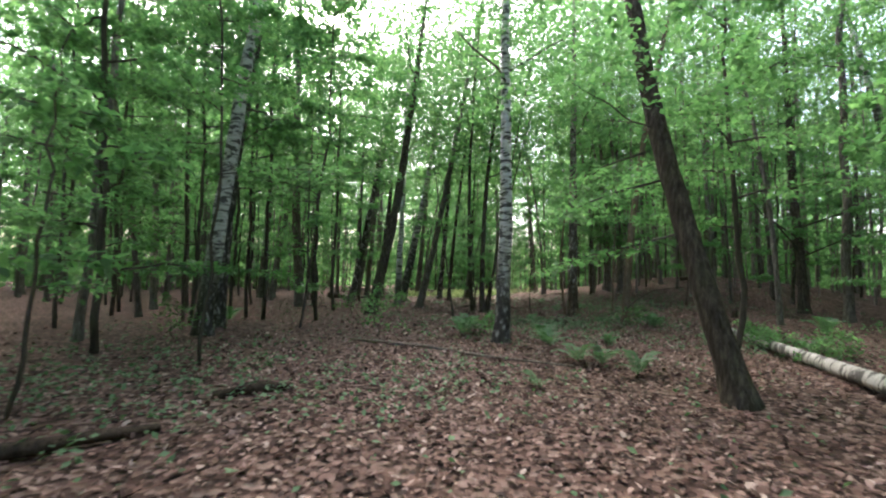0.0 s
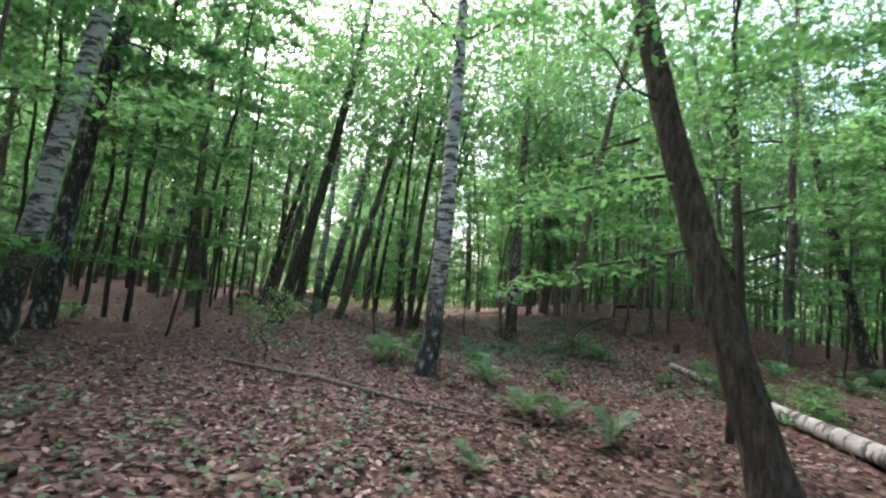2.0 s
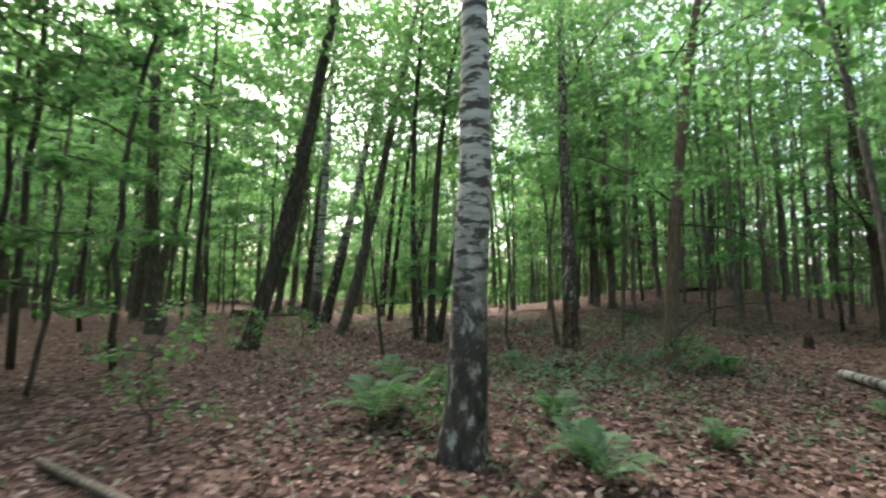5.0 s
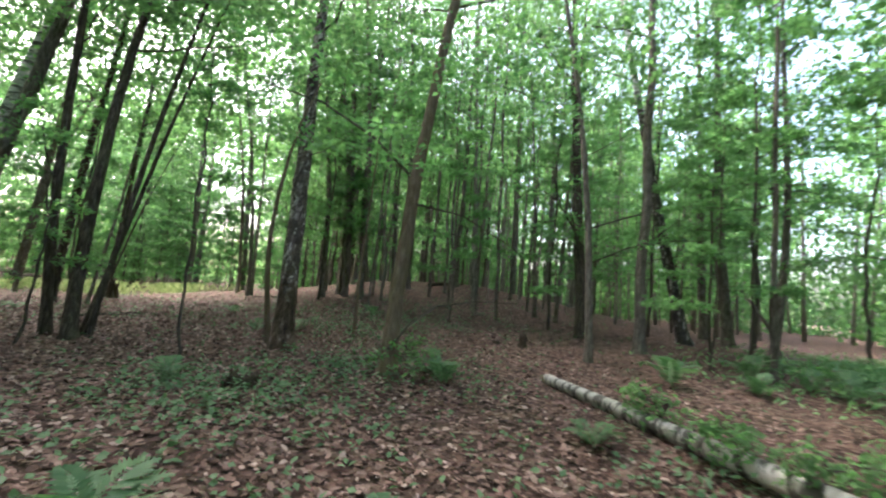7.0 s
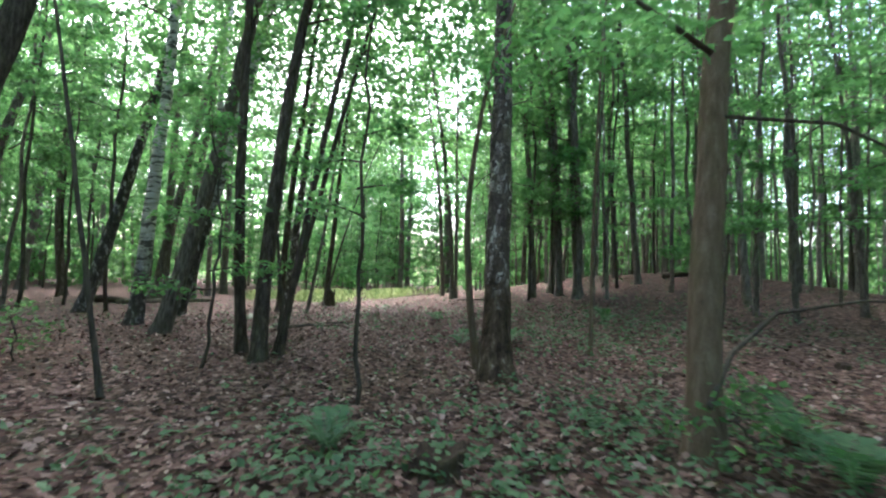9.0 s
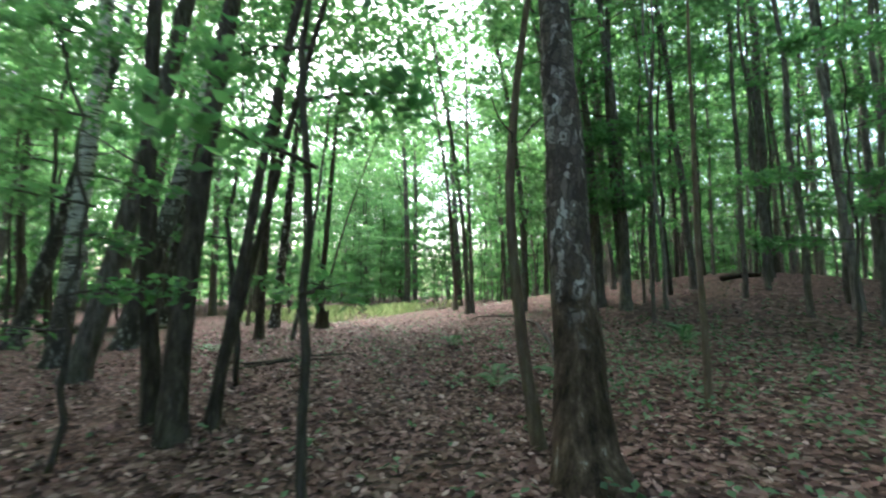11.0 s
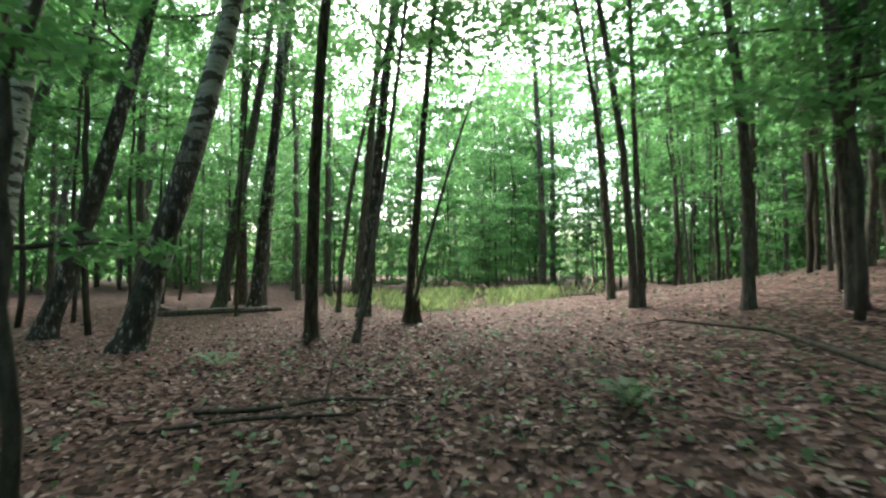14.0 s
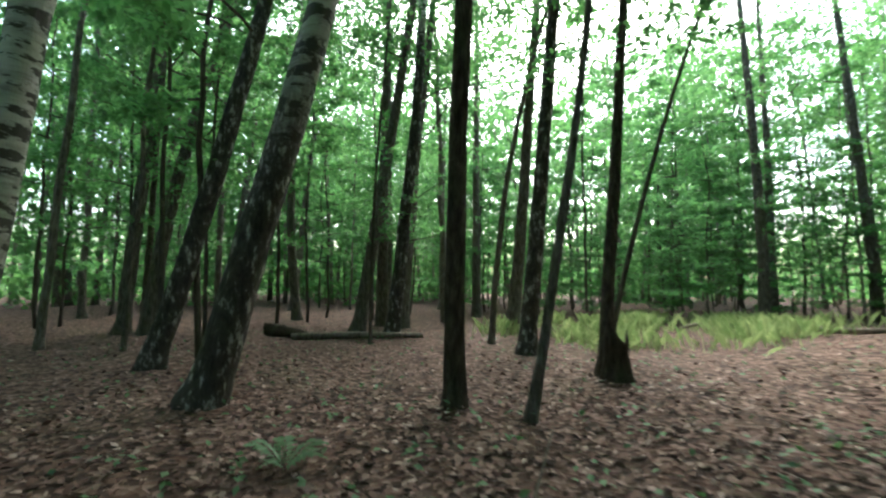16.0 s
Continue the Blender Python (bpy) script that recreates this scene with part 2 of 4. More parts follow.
def tri_mesh(name, verts, faces, mat):
    """Quick mesh from arrays of vertices and triangles."""
    me = bpy.data.meshes.new(name)
    nf = len(faces)
    me.vertices.add(len(verts))
    me.vertices.foreach_set("co", np.asarray(verts, np.float32).ravel())
    me.loops.add(nf * 3)
    me.loops.foreach_set("vertex_index", np.asarray(faces, np.int32).ravel())
    me.polygons.add(nf)
    me.polygons.foreach_set("loop_start", np.arange(0, nf * 3, 3, dtype=np.int32))
    me.materials.append(mat)
    me.update(calc_edges=True)
    me.validate()
    return me


ROUTE = np.array([(0, -2), (0, 0), (0.3, 3.3), (0.9, 6.0), (1.9, 6.9), (2.8, 8.9), (3.0, 11), (3.4, 13), (3.8, 15), (3.7, 17), (3.2, 18.6), (2.3, 20.1), (1.6, 20.9)])


def off_route(x, y):
    p = np.array([x, y])
    best = 99.0
    for a, b in zip(ROUTE[:-1], ROUTE[1:]):
        s = np.clip(np.dot(p - a, b - a) / np.dot(b - a, b - a), 0, 1)
        best = min(best, float(np.linalg.norm(p - a - s * (b - a))))
    return best


# ---------------------------------------------------------------- ground
def axis(lo, hi, a, b, fine, coarse):
    mid = np.arange(a, b + 1e-6, fine)
    left = a - np.geomspace(coarse, a - lo, 14)[::-1]
    right = b + np.geomspace(coarse, hi - b, 14)
    return np.concatenate([left, mid, right])


def ground():
    xs, ys = axis(-300, 300, -22, 28, 0.4, 1.0), axis(-300, 300, -6, 52, 0.4, 1.0)
    X, Y = np.meshgrid(xs, ys)
    Z = hill(X, Y) + 0.02 * np.sin(5.1 * X + Y) * np.sin(4.3 * Y - X)
    V = np.stack([X, Y, Z], -1).reshape(-1, 3)
    nx = len(xs)
    i, j = np.meshgrid(np.arange(len(ys) - 1), np.arange(nx - 1), indexing="ij")
    q = (i * nx + j).ravel()
    F = np.stack([q, q + 1, q + nx + 1, q + nx], 1)
    ob = new("ground", mesh_from("ground", V, F, M_GROUND))
    tagged(ob, "woodland floor of brown earth under dead leaves", "ground", kind="structure")


ground()

# ---------------------------------------------------------------- crowns and limbs shared by trees


def crown_mesh(name, n, rad, height, leaf, seed, mat, clumps=40):
    """An uneven crown: leaves gathered on many flat tufts, with gaps between them."""
    rg = np.random.default_rng(seed)
    c = np.empty((clumps, 3))
    th = rg.uniform(0, 2 * np.pi, clumps)
    hh = rg.uniform(0, 1, clumps)
    rr = rad * np.sqrt(rg.uniform(0.02, 1, clumps)) * (0.45 + 0.75 * np.sin(np.pi * np.clip(hh * 0.9 + 0.08, 0, 1)))
    c[:, 0], c[:, 1], c[:, 2] = rr * np.cos(th), rr * np.sin(th), hh * height
    pick = rg.integers(0, clumps, n)
    size = rg.uniform(0.35, 0.95, clumps)[pick]
    off = rg.normal(0, 1, (n, 3)) * np.stack([size, size, size * 0.28], 1) * 0.75
    v, f = leaves(c[pick] + off, leaf, leaf * 0.66, rg, 0.8)
    return tri_mesh(name, v, f, mat)


CROWNS = [crown_mesh("crown", 3000, 2.6 + 0.3 * k, 8.0 + k, 0.165, 40 + k, M_LEAF, 52) for k in range(5)]


def limb_mesh(name, length, r0, rise, seed, mat=M_TWIG, sag=0.0, sides=6, twigs=4, n=9):
    """A tapering, slightly crooked limb with two or three side twigs, growing along +x."""
    rg = np.random.default_rng(seed)
    u = np.linspace(0, 1, n)
    pts = np.stack([u * length, np.cumsum(rg.normal(0, 0.03, n)) * length, rise * u * length - sag * u * u * length + np.cumsum(rg.normal(0, 0.012, n)) * length], 1)
    pts[0] = (-0.05, 0, 0)
    V, F = tube(pts, r0 * (1 - 0.82 * u), sides, 0.05, seed)
    V, F = list(map(tuple, V)), [list(f) for f in F]
    for k in range(twigs):
        i = 2 + k + int(rg.integers(0, 2))
        side = 1 if k % 2 else -1
        L = length * rg.uniform(0.18, 0.4) * (1 - 0.08 * i)
        w = np.linspace(0, 1, 4)
        tw = pts[i] + np.stack([w * L * 0.7, side * w * L * 0.75, rise * w * L * 0.6 + rg.normal(0, 0.01, 4)], 1)
        v2, f2 = tube(tw, r0 * (1 - 0.82 * u[i]) * 0.6 * (1 - 0.8 * w) + 0.001, 3, 0, seed)
        b0 = len(V)
        V += list(map(tuple, v2))
        F += [[q + b0 for q in g] for g in f2]
    return mesh_from(name, V, F, mat), pts


LIMB_KINDS = [limb_mesh("limb", 2.0 + 0.4 * (k % 3), 0.026, 0.3 + 0.14 * (k % 4), 60 + k)[0] for k in range(6)]


def spray_mesh(seed):
    """Flat leafy sprays that reach out all round a stem over some four metres of height."""
    rg = np.random.default_rng(seed)
    pos = []
    for k in range(15):
        az, hh, L = rg.uniform(0, 2 * np.pi), rg.uniform(0, 4.2), rg.uniform(1.2, 2.8)
        n = 150
        u = rg.uniform(0.12, 1.05, n)
        w = (0.1 + 0.24 * L * np.sin(np.pi * np.clip(u, 0, 1) ** 0.8)) * rg.uniform(-1, 1, n)
        r = u * L
        z = hh + 0.2 * r - 0.09 * r * r + rg.normal(0, 0.05, n)
        pos.append(np.stack([r * np.cos(az) - w * np.sin(az), r * np.sin(az) + w * np.cos(az), z], 1))
    v, f = leaves(np.concatenate(pos), 0.115, 0.07, rg, 0.48, 0.15)
    return tri_mesh("sprays", v, f, M_YOUNG)


SPRAYS = [spray_mesh(80 + k) for k in range(4)]


def tree(name, label, x, y, lx, ly, bx, by, dia, mat, height=15.0, crown=6.5, limbs=5, group="", waves=0.0, category="tree", foliage=True, flare=0.4, sides=14, sprays=0.0, wide=1.0):
    """A tree on the ground at x, y: its stem leans by lx, ly a metre and bends by bx, by; crown is the height at which the leaves begin."""
    z0 = float(hill(x, y))
    base = new(name)
    base.location = (x, y, z0)
    tagged(base, label, category, group)
    sd = int(abs(x * 131 + y * 17)) + 3
    rg = np.random.default_rng(sd)
    h = np.concatenate([[-0.15, 0.0, 0.08, 0.18, 0.32, 0.5], np.arange(0.8, height, 0.32)])
    hb = np.clip(h, 0, 7.0)
    over = np.clip(h - 7.0, 0, None)
    wob = np.cumsum(rg.normal(0, 0.006, (len(h), 2)), 0) * (dia / 0.4 + 0.4)
    wx = waves * np.sin(h * 1.9 + sd) * np.clip(h, 0, 1)
    px = lx * h + bx * hb * hb + over * 14 * bx + wob[:, 0] + wx
    py = ly * h + by * hb * hb + over * 14 * by + wob[:, 1]
    r = dia / 2 * (1.0 - 0.72 * np.clip(h / height, 0, 1)) + dia * 0.5 * flare * np.exp(-np.clip(h, 0, 9) / 0.22)
    pts = np.stack([px, py, h], 1)
    V, F = tube(pts, r, sides, 0.05, sd)
    part("trunk", mesh_from("trunk", V, F, mat), base)
    for k in range(limbs):
        hh = rg.uniform(2.0 if k % 2 else min(crown, height * 0.4), height * 0.7)
        i = int(np.searchsorted(h, hh))
        ob = part("limb", LIMB_KINDS[int(rg.integers(0, len(LIMB_KINDS)))], base)
        s = rg.uniform(0.8, 1.3) * min(1.0, dia / 0.25) * (0.6 if hh < 4.5 else 1.0)
        ob.matrix_basis = pose(*pts[min(i, len(pts) - 1)], 0, 0, rg.uniform(0, 360)) @ Matrix.Scale(s, 4)
    if foliage:
        i = min(int(np.searchsorted(h, crown)), len(pts) - 1)
        ob = part("crown", CROWNS[int(rg.integers(0, len(CROWNS)))], base)
        top = pts[i] * 0.55 + pts[-1] * 0.45
        ob.matrix_basis = pose(top[0], top[1], pts[i][2], 0, 0, rg.uniform(0, 360)) @ Matrix.Diagonal((wide, wide, (height - crown + 1.5) / 9.5, 1))
    if sprays:
        ob = part("sprays", SPRAYS[sd % len(SPRAYS)], base, "flat leafy side sprays")
        i = min(int(np.searchsorted(h, sprays)), len(pts) - 1)
        ob.matrix_basis = pose(*pts[i], 0, 0, rg.uniform(0, 360))
    return base


BIRCH = "white birch with dark bands and a black cracked foot"
OLDB = "old birch with dark cracked bark and pale flakes"
DARK = "woodland tree with dark furrowed bark"
GREYT = "slim woodland tree with grey-brown bark"
THIN = "thin dark young tree stem among the leaf litter"
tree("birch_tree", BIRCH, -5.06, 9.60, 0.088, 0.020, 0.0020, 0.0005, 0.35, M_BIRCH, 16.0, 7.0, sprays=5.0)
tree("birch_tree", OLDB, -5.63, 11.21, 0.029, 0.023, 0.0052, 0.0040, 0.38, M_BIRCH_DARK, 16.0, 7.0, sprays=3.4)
tree("woodland_tree", DARK, -2.57, 16.00, 0.223, 0.160, -0.0091, 0.0017, 0.37, M_BLACK, 16.0, 6.0, sprays=5.0, wide=1.5)
tree("woodland_tree", DARK, -1.00, 19.77, 0.220, 0.027, -0.0038, -0.0004, 0.31, M_DARK, 16.0, 7.0, sprays=3.0)
tree("woodland_tree", DARK, -5.96, 18.80, -0.081, -0.044, 0.0049, 0.0014, 0.38, M_DARK, 16.0, 7.0, sprays=2.2)
tree("woodland_tree", DARK, 1.14, 17.27, -0.099, -0.014, 0.0109, 0.0040, 0.16, M_BLACK, 13.0, 6.0)
tree("woodland_tree", DARK, 1.50, 16.80, -0.035, 0.136, 0.0134, 0.0068, 0.21, M_BLACK, 13.0, 6.0)
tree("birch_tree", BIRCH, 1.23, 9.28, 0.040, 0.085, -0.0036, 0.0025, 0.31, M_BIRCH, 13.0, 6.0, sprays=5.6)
tree_leaning = tree("woodland_tree", DARK, 3.29, 4.96, -0.160, 0.330, 0.0128, -0.0066, 0.29, M_BLACK, 16.0, 7.0, sprays=2.6)
tree("birch_tree", "birch trunk with scaly pinkish bark and mossy foot", 4.50, 15.43, 0.098, 0.277, -0.0007, 0.0033, 0.34, M_SCALE, 16.0, 7.0, sprays=3.4, flare=0.55)
tree("sapling", "crooked tree with smooth brown bark", 4.43, 16.15, -0.200, 0.050, 0.0550, 0.0000, 0.11, M_BROWN, 5.5, 3.0, limbs=3, foliage=False, flare=0.3, sides=8)
tree_crooked = tree("woodland_tree", "crooked tree with smooth brown bark", 5.32, 13.12, 0.095, 0.100, 0.0076, -0.0063, 0.23, M_BROWN, 13.0, 6.0, sprays=2.6)
tree_dark = tree("woodland_tree", DARK, 12.71, 15.81, 0.049, 0.133, 0.0040, 0.0030, 0.33, M_BLACK, 16.0, 7.0, sprays=1.8)
tree("woodland_tree", DARK, 10.15, 13.51, -0.010, 0.020, -0.0065, 0.0093, 0.16, M_DARK, 13.0, 6.0)
tree("birch_tree", OLDB, 17.01, 15.20, -0.096, 0.183, 0.0006, -0.0008, 0.38, M_BIRCH_DARK, 16.0, 7.0)
tree("woodland_tree", DARK, 19.19, 14.83, -0.040, 0.101, 0.0027, -0.0058, 0.38, M_DARK, 16.0, 7.0, sprays=2.4)
tree("woodland_tree", DARK, 15.60, 12.30, 0.050, -0.093, -0.0037, 0.0104, 0.21, M_DARK, 13.0, 6.0, sprays=1.6)
tree("sapling", "crooked tree with smooth brown bark", 6.31, 16.71, 0.056, 0.109, 0.0059, -0.0013, 0.07, M_BROWN, 5.5, 3.0, limbs=3, foliage=False, flare=0.3, sides=8)
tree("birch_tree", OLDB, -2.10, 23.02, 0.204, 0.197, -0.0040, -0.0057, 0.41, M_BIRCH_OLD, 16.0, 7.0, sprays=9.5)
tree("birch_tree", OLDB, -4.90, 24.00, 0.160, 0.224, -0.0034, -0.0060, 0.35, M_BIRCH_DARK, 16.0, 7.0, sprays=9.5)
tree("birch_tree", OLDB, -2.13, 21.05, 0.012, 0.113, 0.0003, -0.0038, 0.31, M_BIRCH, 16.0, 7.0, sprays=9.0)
tree("woodland_tree", DARK, -10.78, 26.47, 0.021, 0.043, 0.0005, 0.0010, 0.38, M_DARK, 16.0, 7.0, sprays=2.4)
tree("woodland_tree", DARK, 0.33, 24.06, 0.064, -0.089, 0.0035, 0.0018, 0.21, M_BLACK, 13.0, 6.0, sprays=9.0)
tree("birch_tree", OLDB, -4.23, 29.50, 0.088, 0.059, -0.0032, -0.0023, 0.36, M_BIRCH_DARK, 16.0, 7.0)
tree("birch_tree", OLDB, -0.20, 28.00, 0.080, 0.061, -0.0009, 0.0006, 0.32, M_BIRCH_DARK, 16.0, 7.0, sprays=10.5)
tree("woodland_tree", DARK, 1.41, 26.08, 0.053, 0.127, 0.0002, 0.0025, 0.18, M_BLACK, 13.0, 5.6, sprays=3.6, wide=1.5)
tree("sapling", THIN, 1.37, 26.66, 0.182, 0.130, 0.0147, 0.0048, 0.08, M_TWIG, 9.0, 4.5, limbs=3, foliage=False, flare=0.3, sides=8)
tree("woodland_tree", DARK, 1.12, 24.02, 0.158, 0.092, -0.0079, -0.0016, 0.10, M_DARK, 9.0, 4.5)
tree("woodland_tree", DARK, 5.41, 42.10, 0.008, -0.001, -0.0014, 0.0001, 0.36, M_DARK, 16.0, 7.0, sprays=2.5)
tree("woodland_tree", GREYT, 8.65, 23.98, 0.065, -0.041, -0.0168, 0.0107, 0.22, M_GREY, 16.0, 7.0, sprays=2.2)
tree("woodland_tree", DARK, 7.05, 24.54, 0.041, -0.016, -0.0164, 0.0065, 0.17, M_DARK, 13.0, 6.0, sprays=1.8, wide=1.6)
tree("sapling", THIN, -3.68, 27.89, 0.004, 0.003, 0.0045, 0.0035, 0.08, M_TWIG, 9.0, 4.5, limbs=3, foliage=False, flare=0.3, sides=8)
tree("woodland_tree", DARK, -5.23, 37.02, 0.002, 0.001, 0.0000, 0.0000, 0.38, M_DARK, 16.0, 7.0, sprays=2.2)
tree("woodland_tree", DARK, -1.31, 28.99, 0.021, 0.009, 0.0183, 0.0075, 0.14, M_DARK, 13.0, 6.0)
tree("woodland_tree", DARK, 4.72, 38.85, 0.026, -0.003, -0.0050, 0.0006, 0.38, M_DARK, 16.0, 7.0, sprays=2.0)
tree("woodland_tree", DARK, 8.12, 40.72, -0.023, 0.006, -0.0018, 0.0005, 0.38, M_DARK, 16.0, 7.0, sprays=2.0)
tree("woodland_tree", DARK, 8.88, 22.58, 0.023, -0.010, -0.0091, 0.0041, 0.24, M_DARK, 16.0, 7.0, sprays=1.5)
tree("woodland_tree", DARK, -8.73, 12.98, -0.060, -0.058, -0.0078, -0.0075, 0.16, M_DARK, 13.0, 6.0, sprays=1.8)
tree("woodland_tree", DARK, -5.74, 30.00, 0.146, 0.041, 0.0005, 0.0002, 0.38, M_DARK, 16.0, 7.0, sprays=2.2)
tree("woodland_tree", DARK, 8.65, 23.33, 0.005, -0.002, -0.0061, 0.0024, 0.22, M_DARK, 16.0, 7.0, sprays=1.8)
tree("woodland_tree", DARK, 9.18, 23.02, -0.091, 0.040, 0.0089, -0.0039, 0.2, M_DARK, 16.0, 7.0)
tree("woodland_tree", DARK, -1.80, 31.79, 0.066, 0.011, 0.0008, 0.0001, 0.36, M_DARK, 16.0, 7.0)
tree("woodland_tree", DARK, -5.30, 31.60, 0.023, 0.012, 0.0055, 0.0029, 0.38, M_DARK, 16.0, 7.0, sprays=2.2)
tree("sapling", THIN, 0.39, 15.25, -0.147, -0.055, -0.0004, -0.0001, 0.06, M_TWIG, 5.5, 3.0, limbs=3, foliage=False, flare=0.3, sides=8)
tree("woodland_tree", DARK, 7.95, 23.73, -0.007, 0.004, -0.0086, 0.0049, 0.2, M_DARK, 16.0, 7.0, sprays=2.2)
tree("woodland_tree", DARK, -10.12, 26.73, 0.047, 0.073, 0.0058, 0.0091, 0.38, M_DARK, 16.0, 7.0, sprays=2.6)
tree("woodland_tree", DARK, -28.11, 32.17, -0.015, -0.038, 0.0004, 0.0010, 0.38, M_DARK, 16.0, 7.0)
tree("woodland_tree", DARK, -28.32, 33.63, 0.007, 0.016, 0.0010, 0.0023, 0.38, M_DARK, 16.0, 7.0)
tree("woodland_tree", DARK, -14.49, 35.80, 0.070, 0.075, -0.0011, -0.0011, 0.38, M_DARK, 16.0, 7.0)
tree("woodland_tree", DARK, -13.62, 31.21, -0.010, -0.014, 0.0011, 0.0016, 0.25, M_DARK, 16.0, 7.0)
tree("woodland_tree", DARK, -22.36, 23.77, -0.040, -0.037, 0.0052, 0.0049, 0.38, M_DARK, 16.0, 7.0, sprays=2.0)
tree("woodland_tree", DARK, -23.04, 27.22, 0.040, 0.034, 0.0029, 0.0024, 0.38, M_DARK, 16.0, 7.0)
tree("woodland_tree", DARK, -20.03, 36.41, 0.036, 0.022, 0.0057, 0.0035, 0.38, M_DARK, 16.0, 7.0)
tree("woodland_tree", DARK, -19.85, 32.41, 0.042, 0.029, 0.0012, 0.0008, 0.38, M_DARK, 16.0, 7.0, sprays=2.0)
tree("woodland_tree", DARK, -10.28, 32.12, -0.124, -0.047, 0.0117, 0.0041, 0.35, M_DARK, 16.0, 7.0)
tree("woodland_tree", DARK, -6.01, 31.47, -0.012, -0.003, 0.0032, 0.0007, 0.38, M_DARK, 16.0, 7.0)
tree("woodland_tree", DARK, 20.22, 16.18, -0.025, 0.050, 0.0010, -0.0020, 0.31, M_DARK, 16.0, 7.0, sprays=2.0)
tree("woodland_tree", DARK, 13.63, 18.56, -0.037, 0.037, -0.0019, 0.0020, 0.13, M_DARK, 9.0, 4.5)
tree("woodland_tree", DARK, 5.77, 28.05, -0.017, 0.004, -0.0105, 0.0023, 0.16, M_DARK, 13.0, 6.0)
tree("woodland_tree", DARK, 5.83, 26.22, -0.010, 0.003, -0.0126, 0.0035, 0.16, M_DARK, 13.0, 5.4, wide=1.6)
tree("woodland_tree", DARK, 5.98, 26.24, -0.024, 0.007, 0.0002, -0.0001, 0.13, M_DARK, 11.0, 4.8, wide=1.5)
tree("woodland_tree", DARK, 1.75, 17.05, 0.12, 0.05, 0.006, 0.004, 0.11, M_BLACK, 11.0, 5.5, 2, flare=0.3, sides=9)
tree("woodland_tree", DARK, 1.62, 17.3, 0.2, 0.06, 0.004, 0.0, 0.09, M_BLACK, 9.0, 5.0, 2, flare=0.3, sides=9)

# ---------------------------------------------------------------- young leafy trees of the understorey


def young_tree(label, seed, height, reach, tiers, leaf, per, dia=0.06, low=1.3, mat=M_YOUNG):
    """A slender young tree with tiers of flat leafy sprays."""
    rg = np.random.default_rng(seed)
    base = new("young_tree")
    tagged(base, label, "young tree", "young leafy trees")
    h = np.linspace(-0.1, height, 18)
    px, py = np.cumsum(rg.normal(0, 0.035, 18)), np.cumsum(rg.normal(0, 0.035, 18))
    pts = np.stack([px, py, h], 1)
    V, F = tube(pts, dia / 2 * (1 - 0.85 * np.linspace(0, 1, 18)) + 0.003, 8, 0.04, seed)
    part("trunk", mesh_from("trunk", V, F, M_TWIG), base)
    pos = []
    for k in range(tiers):
        hh = low + (height - low) * (k + rg.uniform(0, 0.6)) / tiers
        i = min(int(np.searchsorted(h, hh)), 17)
        L = reach * (1 - 0.6 * (hh / height) ** 1.5) * rg.uniform(0.6, 1.1)
        az = 137.5 * k + rg.uniform(-30, 30)
        me, bp = limb_mesh("branch", L, dia * 0.16 + 0.004, 0.22, seed * 31 + k, M_TWIG, 0.18, 4, 2)
        mw = pose(*pts[i], 0, 0, az)
        ob = part("branch", me, base)
        ob.matrix_basis = mw
        u = rg.uniform(0.15, 1.05, per)
        wide = (0.14 + 0.42 * L * 0.5 * np.sin(np.pi * np.clip(u, 0, 1) ** 0.8)) * rg.uniform(-1, 1, per)
        idx = np.clip(u * 8, 0, 7.99)
        lo = idx.astype(int)
        q = bp[lo] + (bp[np.minimum(lo + 1, 8)] - bp[lo]) * (idx - lo)[:, None]
        q = q + np.stack([np.abs(wide) * 0.5, wide, rg.normal(0, 0.05, per) - 0.12 * np.abs(wide)], 1)
        q4 = np.c_[q, np.ones(per)] @ np.array(mw).T
        pos.append(q4[:, :3])
    v, f = leaves(np.concatenate(pos), leaf, leaf * 0.6, rg, 0.48, 0.15)
    part("crown", tri_mesh("crown", v, f, mat), base)
    return base


YL = "young beech with flat sprays of fresh green leaves"
TL = "slender beech with leafy sprays high on the stem"
protos = [young_tree(YL, 100 + k, 6.5 + 1.1 * k, 2.3 + 0.2 * k, 13 + k, 0.16, 165, 0.07 + 0.01 * k, (0.8, 1.3, 1.7)[k % 3]) for k in range(5)]
talls = [young_tree(TL, 140 + k, 9.0 + k, 2.5, 15, 0.14, 200, 0.09, 3.0) for k in range(3)]
placed = []


def settle(ob, x, y, s, turn):
    ob.matrix_basis = pose(x, y, float(hill(x, y)), 0, 0, turn) @ Matrix.Scale(s, 4)


def open_ground(x, y):
    """The clearing ahead, the glade beside the fallen birch and the open floor between the birches stay free."""
    return (14.5 < x < 24 and 4 < y < 11.5) or (-3.5 < x < 7.5 and 23 < y < 41) or (4.5 < x < 11 and 7 < y < 13) or (-6 < x < 3 and 14 < y < 27) or (4 < x < 10 and 15 < y < 22)


